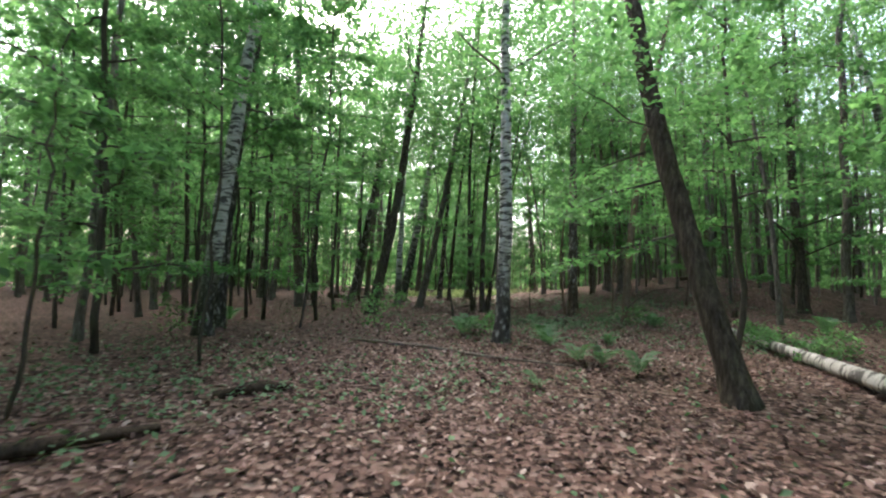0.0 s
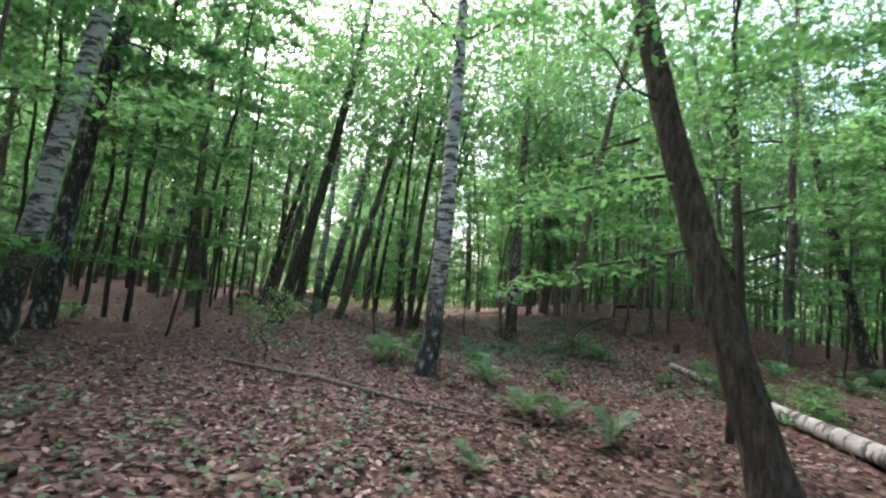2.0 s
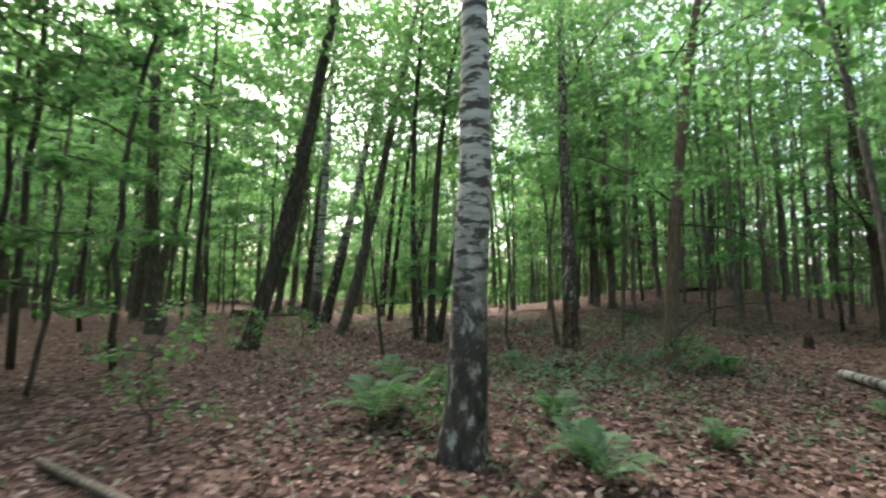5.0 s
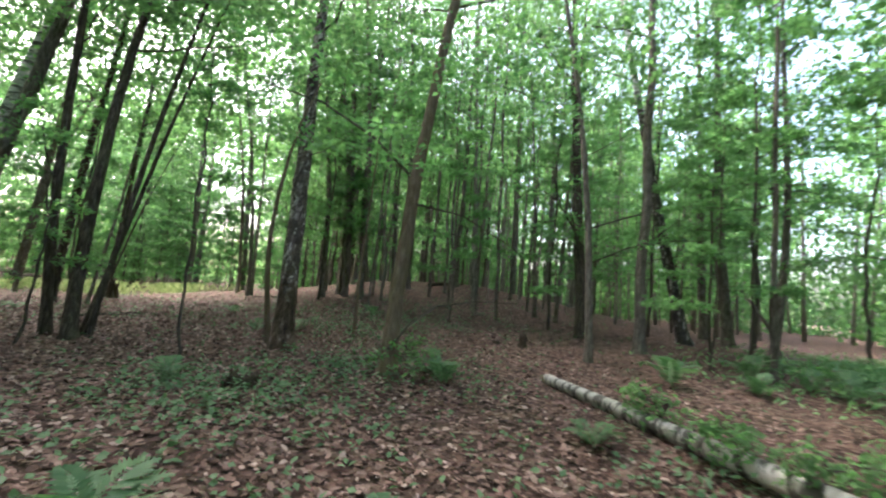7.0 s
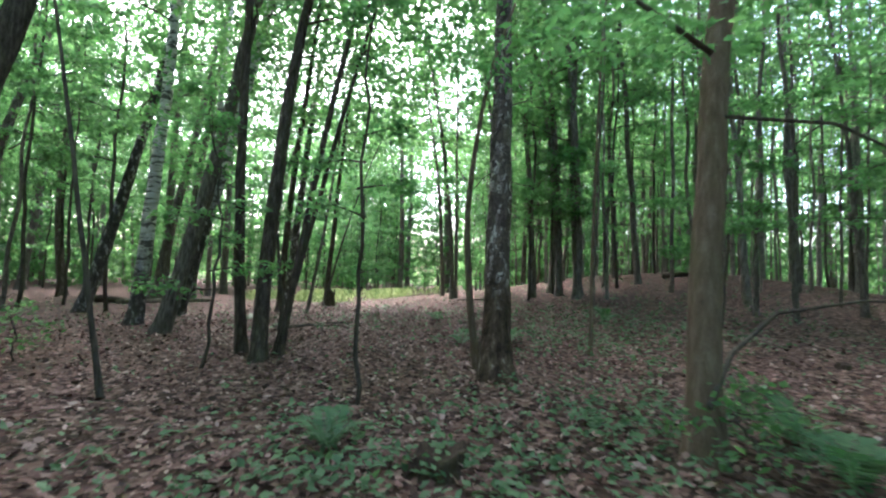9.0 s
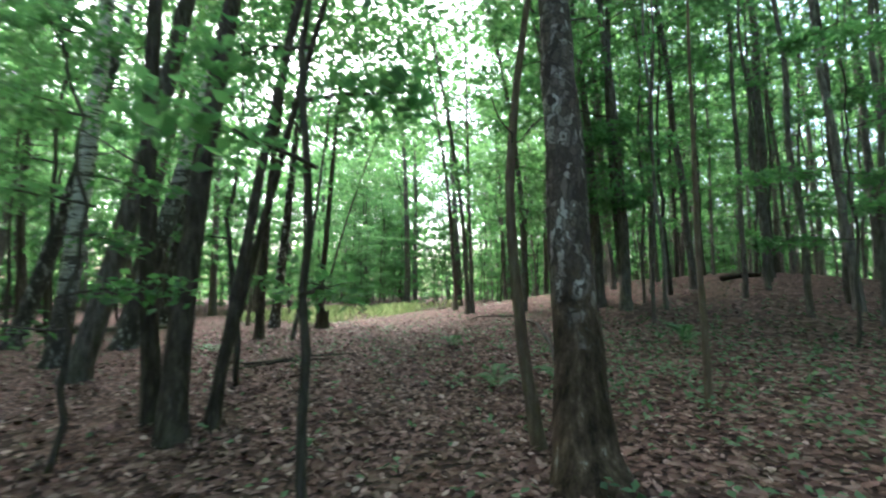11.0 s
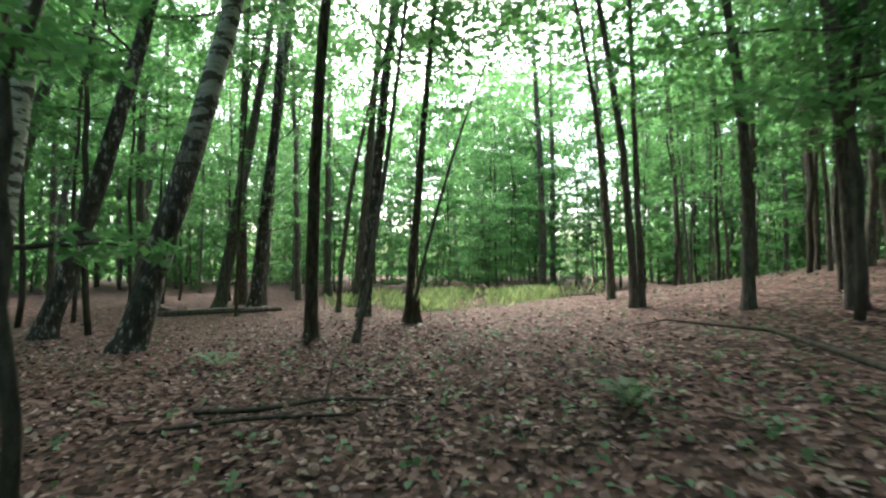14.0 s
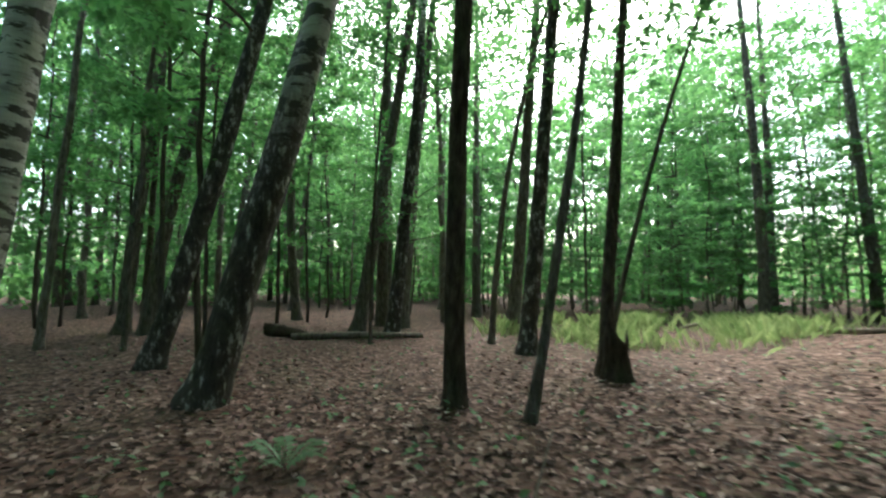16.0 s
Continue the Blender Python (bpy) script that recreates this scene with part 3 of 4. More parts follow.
tries = 0
while len(placed) < 122 and tries < 6000:
    tries += 1
    x, y = R.uniform(-24, 30), R.uniform(-9, 52)
    if off_route(x, y) < (4.6 if y > 4 else 3.5) or open_ground(x, y) or (placed and min(math.hypot(x - a, y - b) for a, b in placed) < 2.1):
        continue
    p = protos[len(placed) % 5]
    if len(placed) >= 5:
        p = copy_thing(p, Matrix.Identity(4))
    settle(p, x, y, R.uniform(0.85, 1.25), R.uniform(0, 360))
    placed.append((x, y))
for k in range(10):
    p = copy_thing(protos[k % 5], Matrix.Identity(4))
    x, y = -8 + 2.3 * k + R.uniform(-0.6, 0.6), 42.5 + R.uniform(-1.2, 2.5)
    settle(p, x, y, R.uniform(0.9, 1.25), R.uniform(0, 360))
high = []
tries = 0
while len(high) < 30 and tries < 6000:
    tries += 1
    x, y = R.uniform(-14, 20), R.uniform(-6, 36)
    if off_route(x, y) < 6.5 or (0 < x < 6 and 27 < y < 40) or (-3 < x < 5 and 19 < y < 34) or (high and min(math.hypot(x - a, y - b) for a, b in high) < 2.2):
        continue
    p = talls[len(high) % 3]
    if len(high) >= 3:
        p = copy_thing(p, Matrix.Identity(4))
    settle(p, x, y, R.uniform(0.95, 1.2), R.uniform(0, 360))
    high.append((x, y))

for x, y, sc in ((-6.8, 14.4, 1.3), (-8.2, 19.4, 1.3), (-5.7, 19.8, 1.2), (-4.6, 24.6, 1.25), (-9.8, 13.4, 1.3), (-7.4, 25.5, 1.3), (9.6, 27.6, 1.2), (10.6, 23.4, 1.1), (-4.2, 17.2, 1.35), (17.6, 12.9, 1.3), (21.5, 11.8, 1.3), (24.0, 8.5, 1.35), (20.4, 14.6, 1.3), (13.4, 9.2, 1.2), (26.5, 11.5, 1.4), (-5.4, 13.6, 1.3), (8.2, 5.2, 1.15), (7.4, 3.2, 1.1), (-9.5, 30.5, 1.4), (-12.5, 27.5, 1.35), (-6.0, 44.2, 1.35), (-3.2, 45.6, 1.3), (-0.6, 44.0, 1.4), (2.2, 45.8, 1.35), (4.6, 44.4, 1.3), (7.0, 45.6, 1.4), (-8.6, 42.0, 1.3), (-1.8, 48.5, 1.5), (1.2, 49.0, 1.5)):
    settle(copy_thing(talls[int(abs(x)) % 3], Matrix.Identity(4)), x, y, sc, 40 * x)

# background trunks with crowns on every side; those behind the walk only block light
spots = []
tries = 0
while len(spots) < 150 and tries < 6000:
    tries += 1
    x, y = R.uniform(-34, 40), R.uniform(-16, 60)
    if off_route(x, y) < (8 if y > 2 else 4) or (-9 < x < 7 and 24 < y < 52) or (14 < x < 25 and 3 < y < 12.5) or (2 < x < 11 and 4 < y < 24) or (-8 < x < 6 and 14 < y < 32):
        continue
    if spots and min(math.hypot(x - a, y - b) for a, b in spots) < 2.0:
        continue
    spots.append((x, y))
# extra trees added out of view around the start, to shade the ground
for x, y in ((5.2, 1.4), (8.4, 4.0), (3.4, -2.2), (-4.2, 0.4), (-6.4, 2.6), (0.2, -5.0), (11.5, 5.2), (-2.6, -3.0), (6.5, -1.5), (14.0, 8.0)):
    spots.append((x, y))
for x, y in ((-6.8, 21.0), (-9.2, 24.2), (-9.8, 17.2), (-4.8, 33.4), (-8.2, 35.0), (-13.0, 21.0)):
    spots.append((x, y))
slim = 0
while slim < 20:
    x, y = R.uniform(9, 25), R.uniform(21, 38)
    if min(math.hypot(x - a, y - b) for a, b in spots) > 1.3:
        spots.append((x, y))
        slim += 1
bg = [tree("woodland_tree", GREYT, 0, -30 - 3 * k, R.uniform(-0.05, 0.08), R.uniform(-0.04, 0.04), 0.001, 0.0, 0.13 + 0.035 * k, (M_DARK, M_GREY)[k % 2], 14.0 + k, 5.0 + 0.4 * k, 4, "trees of the wood", 0.03, sides=9) for k in range(5)]
for n, (x, y) in enumerate(spots):
    m = pose(x, y, float(hill(x, y)), 0, 0, R.uniform(0, 360))
    copy_thing(bg[n % 5], m)

# a close stand of thin poles on the mound and behind the birches
poles = [tree("pole_tree", "thin straight grey pole standing in a close wood", 4 * k, -36, R.uniform(-0.04, 0.05), R.uniform(-0.03, 0.03), 0.0015 * (k % 3 - 1), 0.0008, 0.055 + 0.02 * k, (M_GREY, M_DARK)[k % 2], 11.0 + k, 6.0 + 0.5 * k, 1, "thin poles of the wood", 0.05, sides=7, flare=0.25, foliage=False) for k in range(4)]
stand = []
tries = 0
while len(stand) < 125 and tries < 9000:
    tries += 1
    x, y = (R.uniform(7.5, 27), R.uniform(17.5, 42)) if tries % 3 else (R.uniform(-24, -5), R.uniform(13, 40))
    if (x < 11 and y < 21) or (x < 9.5 and y > 25 and y < 40) or off_route(x, y) < 5.5:
        continue
    if stand and min(math.hypot(x - a, y - b) for a, b in stand) < 0.75:
        continue
    stand.append((x, y))
    copy_thing(poles[len(stand) % 4], pose(x, y, float(hill(x, y)), 0, 0, R.uniform(0, 360)))


# far woods: what nobody could count
def far_woods():
    V, F = [], []
    base = 0
    rg = np.random.default_rng(5)
    pos = []
    for k in range(520):
        a = rg.uniform(0, 2 * np.pi)
        rad = rg.uniform(28, 60)
        x, y = 3 + rad * np.cos(a), 22 + rad * np.sin(a)
        if off_route(x, y) < 18 or (-7 < x < 5 and 24 < y < 53):
            continue
        z = float(hill(x, y))
        hgt = rg.uniform(11, 18)
        lean = rg.normal(0, 0.05, 2)
        pts = np.array([(x + lean[0] * t, y + lean[1] * t, z - 0.1 + t) for t in np.linspace(0, hgt, 5)])
        v, f = tube(pts, rg.uniform(0.05, 0.16) * np.linspace(1, 0.35, 5), 5, 0.0, k)
        V.append(v)
        F += [[q + base for q in g] for g in f]
        base += len(v)
        nn = 820
        tufts = 18
        which = rg.integers(0, tufts, nn)
        cz = rg.uniform(0.3, hgt + 3, tufts)[which] + rg.normal(0, 0.55, nn)
        cr = rg.normal(0, 1.5, (tufts, 2))[which] + rg.normal(0, 0.95, (nn, 2))
        pos.append(np.c_[x + cr[:, 0] + lean[0] * cz, y + cr[:, 1] + lean[1] * cz, z + cz])
    ob = new("far_trunks", mesh_from("far_trunks", np.concatenate(V), F, M_GREY))
    tagged(ob, "dense far stand of slim grey trunks", "trees", kind="stuff")
    a, rad = rg.uniform(0, 2 * np.pi, 52000), rg.uniform(54, 66, 52000)
    far = np.c_[3 + rad * np.cos(a), 22 + rad * np.sin(a), rg.uniform(0, 1, 52000) ** 1.2 * 6]
    v, f = leaves(np.concatenate(pos + [far, far + rg.normal(0, 1.2, far.shape) * (1, 1, 0.3)]), 0.45, 0.32, rg, 1.0)
    ob = new("far_foliage", tri_mesh("far_foliage", v, f, M_LEAF))
    tagged(ob, "bright green foliage of the far wood", "foliage", kind="stuff")


far_woods()


# ---------------------------------------------------------------- leafy young trees close to the walk
def near_young(seed, x, y, height, reach, tiers, leaf, per, low, turn=0.0, label=YL, dia=0.05):
    p = young_tree(label, seed, height, reach, tiers, leaf, per, dia, low)
    settle(p, x, y, 1.0, turn)
    return p


near_young(201, 4.4, 6.6, 7.5, 2.2, 15, 0.085, 420, 1.75, 180, "beech with wide low sprays over the path", 0.09)
near_young(202, 4.7, 3.0, 7.0, 2.8, 15, 0.085, 300, 1.95, 25, "beech with long leafy branches reaching over the litter", 0.08)
near_young(203, -3.4, 6.4, 8.0, 2.0, 13, 0.10, 330, 2.6, 10)
near_young(204, -5.6, 7.2, 6.0, 1.9, 13, 0.10, 300, 1.5, 70)
near_young(205, -3.8, 4.0, 3.4, 0.9, 8, 0.08, 90, 1.0, 20, "thin sapling with sparse green leaves", 0.04)
near_young(206, 2.92, 14.74, 4.6, 0.75, 9, 0.085, 120, 1.05, 100, "thin sapling with broad green leaves at eye level", 0.045)
near_young(207, 1.38, 18.95, 4.8, 0.95, 9, 0.09, 120, 1.1, 60, "dark sapling with low leafy twigs", 0.075)
near_young(208, 0.9, 16.3, 3.6, 1.0, 9, 0.09, 120, 0.8, 200, "leafy sapling beside a clump of stems", 0.04)
near_young(209, 8.6, 23.6, 5.0, 1.9, 10, 0.11, 260, 1.3, 30)
near_young(210, 9.9, 18.3, 5.5, 2.0, 10, 0.12, 240, 1.1, 90)
near_young(211, 12.6, 12.4, 6.0, 2.2, 12, 0.12, 260, 0.9, 140)

# leafy shrubs along the far edge of the clearing
shrubs = [near_young(260 + k, -3.0 + 2.6 * k, 37.6 + 0.8 * (k % 2), 3.6 + 0.5 * (k % 3), 1.7, 13, 0.14, 120, 0.25, 70 * k, "leafy shrub at the sunny edge of a clearing", 0.04) for k in range(3)]
for k in range(11):
    settle(copy_thing(shrubs[k % 3], Matrix.Identity(4)), -6.5 + 1.5 * k + R.uniform(-0.5, 0.5), 39.0 + 1.6 * (k % 2) + R.uniform(-0.5, 0.5), R.uniform(0.8, 1.25), R.uniform(0, 360))

# low seedlings with broad leaves
for k, (x, y, h, r) in enumerate(((-1.4, 10.1, 1.1, 0.6), (-3.1, 14.9, 0.9, 0.6), (-1.6, 17.0, 0.9, 0.6), (-5.1, 8.9, 0.8, 0.5), (6.6, 9.3, 0.4, 0.45), (5.7, 13.0, 0.5, 0.6), (7.2, 8.4, 0.45, 0.45), (6.3, 8.4, 0.45, 0.5), (6.1, 7.4, 0.4, 0.45), (7.1, 10.2, 0.4, 0.4), (1.1, 9.9, 0.5, 0.4), (-2.2, 15.2, 0.9, 0.6))):
    near_young(230 + k, x, y, h, r, 7, 0.085, 38, 0.15, 50 * k, "knee-high seedling with broad green leaves", 0.02)


# ---------------------------------------------------------------- dead wood
def dead_wood(name, label, points, radii, mat, sides=12, rough=0.06, seed=1, category="log", on_ground=True):
    """A log or branch along points given as x, y and height over the ground."""
    x0, y0 = points[0][0], points[0][1]
    z0 = float(hill(x0, y0))
    c = np.array([(x, y, float(hill(x, y)) + z) for x, y, z in points])
    t = np.linspace(0, len(c) - 1, 4 * (len(c) - 1) + 1)
    ctrl = np.stack([np.interp(t, np.arange(len(c)), c[:, i]) for i in range(3)], 1)
    rr = np.interp(t, np.arange(len(c)), radii)
    rg = np.random.default_rng(seed)
    ctrl[1:-1] += rg.normal(0, 0.25, (len(t) - 2, 3)) * rr[1:-1, None] * np.array([1, 1, 0.3])
    V, F = tube(ctrl - np.array([x0, y0, z0]), rr, sides, rough, seed)
    ob = new(name, mesh_from(name, V, F, mat))
    ob.location = (x0, y0, z0)
    return tagged(ob, label, category)


log = new("fallen_birch")
lp = np.linspace(0, 1, 26)
lx, ly = 7.68 - 2.85 * lp, 12.35 - 8.0 * lp
lv = np.stack([lx, ly, hill(lx, ly) + 0.085 + 0.02 * np.sin(9 * lp)], 1)
lo = np.array([7.68, 12.35, float(hill(7.68, 12.35))])
log.location = lo
tagged(log, "fallen birch trunk with black-banded white bark on leaf litter", "log")
along = lv - lo
ax = along[-1] / np.linalg.norm(along[-1])
V, F = tube(np.stack([np.zeros(26), np.zeros(26), lp * float(np.linalg.norm(along[-1]))], 1), 0.078 + 0.035 * lp, 16, 0.05, 9)
body = part("trunk", mesh_from("trunk", V, F, M_LOG), log, "white peeling bark with black bands")
body.matrix_basis = Matrix.Translation(along[0]) @ Vector(ax).to_track_quat("Z", "Y").to_matrix().to_4x4()
for k, (s, turn) in enumerate(((0.28, 60), (0.55, -70), (0.8, 100))):
    v, f = tube(np.array([(0, 0, -0.05), (0.02, 0, 0.1), (0.05, 0.01, 0.2)]), (0.035, 0.028, 0.02), 8, 0.08, k)
    st = part("branch_stub", mesh_from("branch_stub", v, f, M_ROT), log, "dark broken branch stub")
    st.matrix_basis = Matrix.Translation(along[int(s * 25)] + np.array([0, 0, 0.06])) @ pose(0, 0, 0, turn * 0.7, 0, turn)

STK = "grey-brown fallen branch lying on dead leaves"
dead_wood("fallen_branch", "long crooked fallen branch across the leaf litter", ((-1.9, 9.45, 0.05), (-0.34, 8.28, 0.06), (0.76, 7.55, 0.05), (2.05, 6.95, 0.03)), (0.028, 0.034, 0.028, 0.012), M_STICK, 8, seed=3, category="branch")
dead_wood("fallen_branch", "thin pale forked twig on the leaf litter", ((0.03, 8.94, 0.02), (0.25, 8.2, 0.05), (0.36, 7.8, 0.12), (0.43, 7.35, 0.02)), (0.008, 0.014, 0.012, 0.006), M_STICK, 6, seed=4, category="branch")
dead_wood("mossy_log", "short rotten log half sunk in leaves", ((-2.35, 4.7, 0.04), (-1.95, 4.95, 0.05), (-1.65, 5.1, 0.03)), (0.045, 0.06, 0.04), M_ROT, 10, 0.1, 5)
dead_wood("mossy_log", "mossy rotten log in leaf litter", ((-3.3, 2.85, 0.05), (-2.9, 3.25, 0.07), (-2.35, 3.85, 0.03)), (0.05, 0.055, 0.035), M_ROT, 10, 0.1, 6)
dead_wood("fallen_branch", STK, ((0.8, 21.0, 0.03), (1.0, 20.58, 0.04), (1.59, 20.6, 0.05), (2.03, 20.88, 0.06), (3.0, 21.03, 0.02)), (0.012, 0.02, 0.022, 0.02, 0.008), M_TWIG, 7, seed=7, category="branch")
dead_wood("fallen_branch", "thin dark twig standing out of the litter", ((2.03, 20.88, 0.05), (1.85, 21.5, 0.3), (1.75, 22.4, 0.5)), (0.014, 0.01, 0.005), M_TWIG, 6, seed=8, category="branch")
dead_wood("fallen_branch", STK, ((0.87, 20.13, 0.03), (1.6, 20.3, 0.07), (2.4, 20.6, 0.03)), (0.016, 0.02, 0.01), M_TWIG, 7, seed=9, category="branch")
dead_wood("dead_branch", "long bent dead branch arching over the ground", ((5.35, 18.0, 0.0), (5.6, 18.9, 0.3), (5.8, 20.0, 0.42), (5.85, 21.5, 0.36), (5.5, 23.2, 0.2), (5.3, 24.0, 0.02)), (0.03, 0.028, 0.024, 0.018, 0.012, 0.006), M_TWIG, 8, seed=10, category="branch")
dead_wood("pale_log", "barkless pale log on the forest floor", ((-6.0, 27.85, 0.07), (-4.6, 28.6, 0.08), (-3.2, 29.3, 0.07)), (0.09, 0.08, 0.06), M_STICK, 12, seed=11)
dead_wood("rotten_log", "dark rotten log end on the forest floor", ((-7.2, 28.15, 0.12), (-6.6, 28.1, 0.13), (-5.9, 28.2, 0.08)), (0.17, 0.15, 0.09), M_ROT, 12, 0.12, 12)
dead_wood("pale_log", "pale broken log at the edge of the clearing", ((4.2, 32.4, 0.06), (5.0, 32.6, 0.07), (6.0, 32.2, 0.05)), (0.09, 0.08, 0.05), M_STICK, 10, seed=13)
dead_wood("fallen_branch", STK, ((2.1, 32.8, 0.05), (2.6, 32.5, 0.25), (3.1, 32.7, 0.05)), (0.03, 0.04, 0.02), M_STICK, 8, seed=14, category="branch")
dead_wood("dark_log", "dark fallen log on the mound", ((12.9, 24.4, 0.08), (13.6, 24.5, 0.08), (14.3, 24.4, 0.05)), (0.08, 0.09, 0.05), M_ROT, 10, seed=15)
dead_wood("leaning_branch", "dead branch leaning between trees", ((17.3, 12.6, 0.0), (18.4, 13.4, 0.9), (19.4, 14.6, 2.0)), (0.05, 0.06, 0.04), M_TWIG, 8, seed=16, category="branch")


def stump(x, y, r, h, label, seed):
    """A rotten stump with a splintered rim and spreading foot."""
    rg = np.random.default_rng(seed)
    sides, rings = 16, 7
    V = []
    for i in range(rings):
        u = i / (rings - 1)
        for j in range(sides):
            a = 2 * math.pi * j / sides
            rr = r * (1 + 0.55 * math.exp(-u * 5) - 0.12 * u) * (1 + 0.1 * math.sin(3 * a + seed) + rg.normal(0, 0.04))
            z = h * u + (rg.uniform(-0.25, 0.3) * h if i == rings - 1 else 0)
            V.append((rr * math.cos(a), rr * math.sin(a), z - 0.04))
    F = [[i * sides + j, i * sides + (j + 1) % sides, (i + 1) * sides + (j + 1) % sides, (i + 1) * sides + j] for i in range(rings - 1) for j in range(sides)]
    n = len(V)
    for j in range(sides):
        a = 2 * math.pi * j / sides
        V.append((0.55 * r * math.cos(a), 0.55 * r * math.sin(a), h * 0.6))
    F += [[(rings - 1) * sides + j, (rings - 1) * sides + (j + 1) % sides, n + (j + 1) % sides, n + j] for j in range(sides)]
    F.append([n + j for j in range(sides)])
    ob = new("stump", mesh_from("stump", V, F, M_ROT))
    ob.location = (x, y, float(hill(x, y)))
    tagged(ob, label, "stump")


stump(9.77, 15.06, 0.09, 0.3, "small black rotten stump on red-brown leaves", 1)
stump(9.35, 15.5, 0.09, 0.1, "low dark remains of a stump", 2)
stump(1.62, 25.75, 0.15, 0.55, "broken dark stump against a tree foot", 3)
stump(3.45, 13.2, 0.17, 0.16, "crumbling low stump among herbs", 4)
stump(3.62, 13.35, 0.10, 0.14, "crumbling low stump among herbs", 5)


def tree_branch(owner, points, radii, seed):
    """A thick limb growing out of a tree, its points in the world."""
    o = np.array(owner.location)
    V, F = tube(np.asarray(points) - o, radii, 8, 0.06, seed)
    part("limb", mesh_from("limb", V, F, M_TWIG), owner)


tree_branch(tree_crooked, ((5.2, 12.92, 0.5), (5.7, 13.3, 0.78), (6.3, 13.5, 1.08), (7.0, 13.4, 1.2), (7.6, 13.1, 1.22)), (0.022, 0.018, 0.015, 0.011, 0.005), 21)
tree_branch(tree_crooked, ((5.35, 13.05, 2.95), (4.8, 13.2, 3.4), (4.1, 13.4, 3.75), (3.2, 13.8, 3.95)), (0.022, 0.018, 0.013, 0.006), 22)

tree_branch(tree_crooked, ((5.5, 13.3, 2.6), (6.3, 13.0, 2.5), (7.2, 12.9, 2.15), (8.1, 13.1, 1.8)), (0.016, 0.013, 0.009, 0.004), 23)
tree_branch(tree_dark, ((12.85, 16.2, 3.1), (11.9, 15.6, 3.3), (10.9, 15.2, 3.7), (9.9, 14.6, 4.3)), (0.035, 0.028, 0.02, 0.008), 24)
tree_branch(tree_dark, ((12.85, 16.2, 3.4), (13.9, 15.4, 3.9), (15.0, 14.9, 4.3), (16.6, 14.6, 4.6)), (0.032, 0.026, 0.018, 0.008), 25)
tree_branch(tree_dark, ((12.8, 16.1, 2.6), (11.6, 15.3, 3.2), (10.4, 14.6, 3.9)), (0.03, 0.022, 0.008), 26)
tree_branch(tree_dark, ((12.85, 16.2, 2.3), (13.8, 15.2, 3.0), (14.8, 14.4, 3.3), (16.0, 13.7, 3.4)), (0.03, 0.024, 0.016, 0.006), 27)


def leafy_branch(owner, points, radii, seed, leaf, per, spread):
    """A limb of a tree with flat sprays of leaves along its outer part."""
    tree_branch(owner, points, radii, seed)
    rg = np.random.default_rng(seed)
    c = np.asarray(points, float)
    t = rg.uniform(0.3, 1.08, per) * (len(c) - 1)
    i = np.clip(t.astype(int), 0, len(c) - 2)
    q = c[i] + (c[i + 1] - c[i]) * (t - i)[:, None]
    along = c[-1] - c[0]
    side = np.cross(along, (0, 0, 1.0))
    side /= np.linalg.norm(side)
    w = rg.normal(0, spread, per)
    q = q + side * w[:, None] + np.c_[np.zeros(per), np.zeros(per), rg.normal(0, 0.03, per) - 0.25 * np.abs(w)]
    v, f = leaves(q - np.array(owner.location), leaf, leaf * 0.62, rg, 0.45, 0.15)
    part("sprays", tri_mesh("sprays", v, f, M_YOUNG), owner, "flat leafy side sprays")


leafy_branch(tree_leaning, ((3.0, 5.6, 1.95), (2.4, 5.35, 1.78), (1.75, 5.35, 1.62), (1.2, 5.25, 1.45)), (0.016, 0.012, 0.008, 0.003), 501, 0.085, 210, 0.15)
leafy_branch(tree_leaning, ((2.95, 6.0, 2.7), (2.3, 5.8, 2.5), (1.8, 5.6, 2.3), (1.45, 5.4, 2.1)), (0.018, 0.014, 0.009, 0.003), 502, 0.09, 330, 0.24)
leafy_branch(tree_leaning, ((2.9, 6.4, 3.2), (2.6, 7.2, 3.2), (2.5, 8.0, 3.1), (2.6, 8.8, 2.9)), (0.02, 0.015, 0.01, 0.004), 503, 0.09, 300, 0.3)


# ---------------------------------------------------------------- ferns
def frond_mesh(length, seed):
    """An arching frond: a stalk with pairs of toothed leaflets that shorten to the tip."""
    rg = np.random.default_rng(seed)
    n = 20
    u = np.linspace(0, 1, n)
    r = length * (u - 0.12 * u * u)
    z = length * (0.95 * u - 0.85 * u * u)
    V, F = [], []
    for i in range(2, n):
        L = length * 0.30 * math.sin(math.pi * (0.12 + 0.86 * u[i])) ** 0.8 * rg.uniform(0.85, 1.1)
        for sd in (-1, 1):
            a = np.array([r[i], 0, z[i]])
            d = np.array([0.45, sd * 0.89, -0.12 + rg.normal(0, 0.06)])
            w = np.array([0.035 * length, 0, 0.0])
            b = len(V)
            V += [a, a + d * L * 0.35 + w, a + d * L, a + d * L * 0.35 - w]
            F += [(b, b + 1, b + 2), (b, b + 2, b + 3)]
    b = len(V)
    for i in range(n - 1):
        k = len(V)
        V += [(r[i], 0.004, z[i]), (r[i], -0.004, z[i]), (r[i + 1], -0.003, z[i + 1]), (r[i + 1], 0.003, z[i + 1])]
        F += [(k, k + 1, k + 2), (k, k + 2, k + 3)]
    return tri_mesh("frond", np.array(V, float), np.array(F), M_FERN)


FRONDS = [frond_mesh(0.62, 300 + k) for k in range(4)]


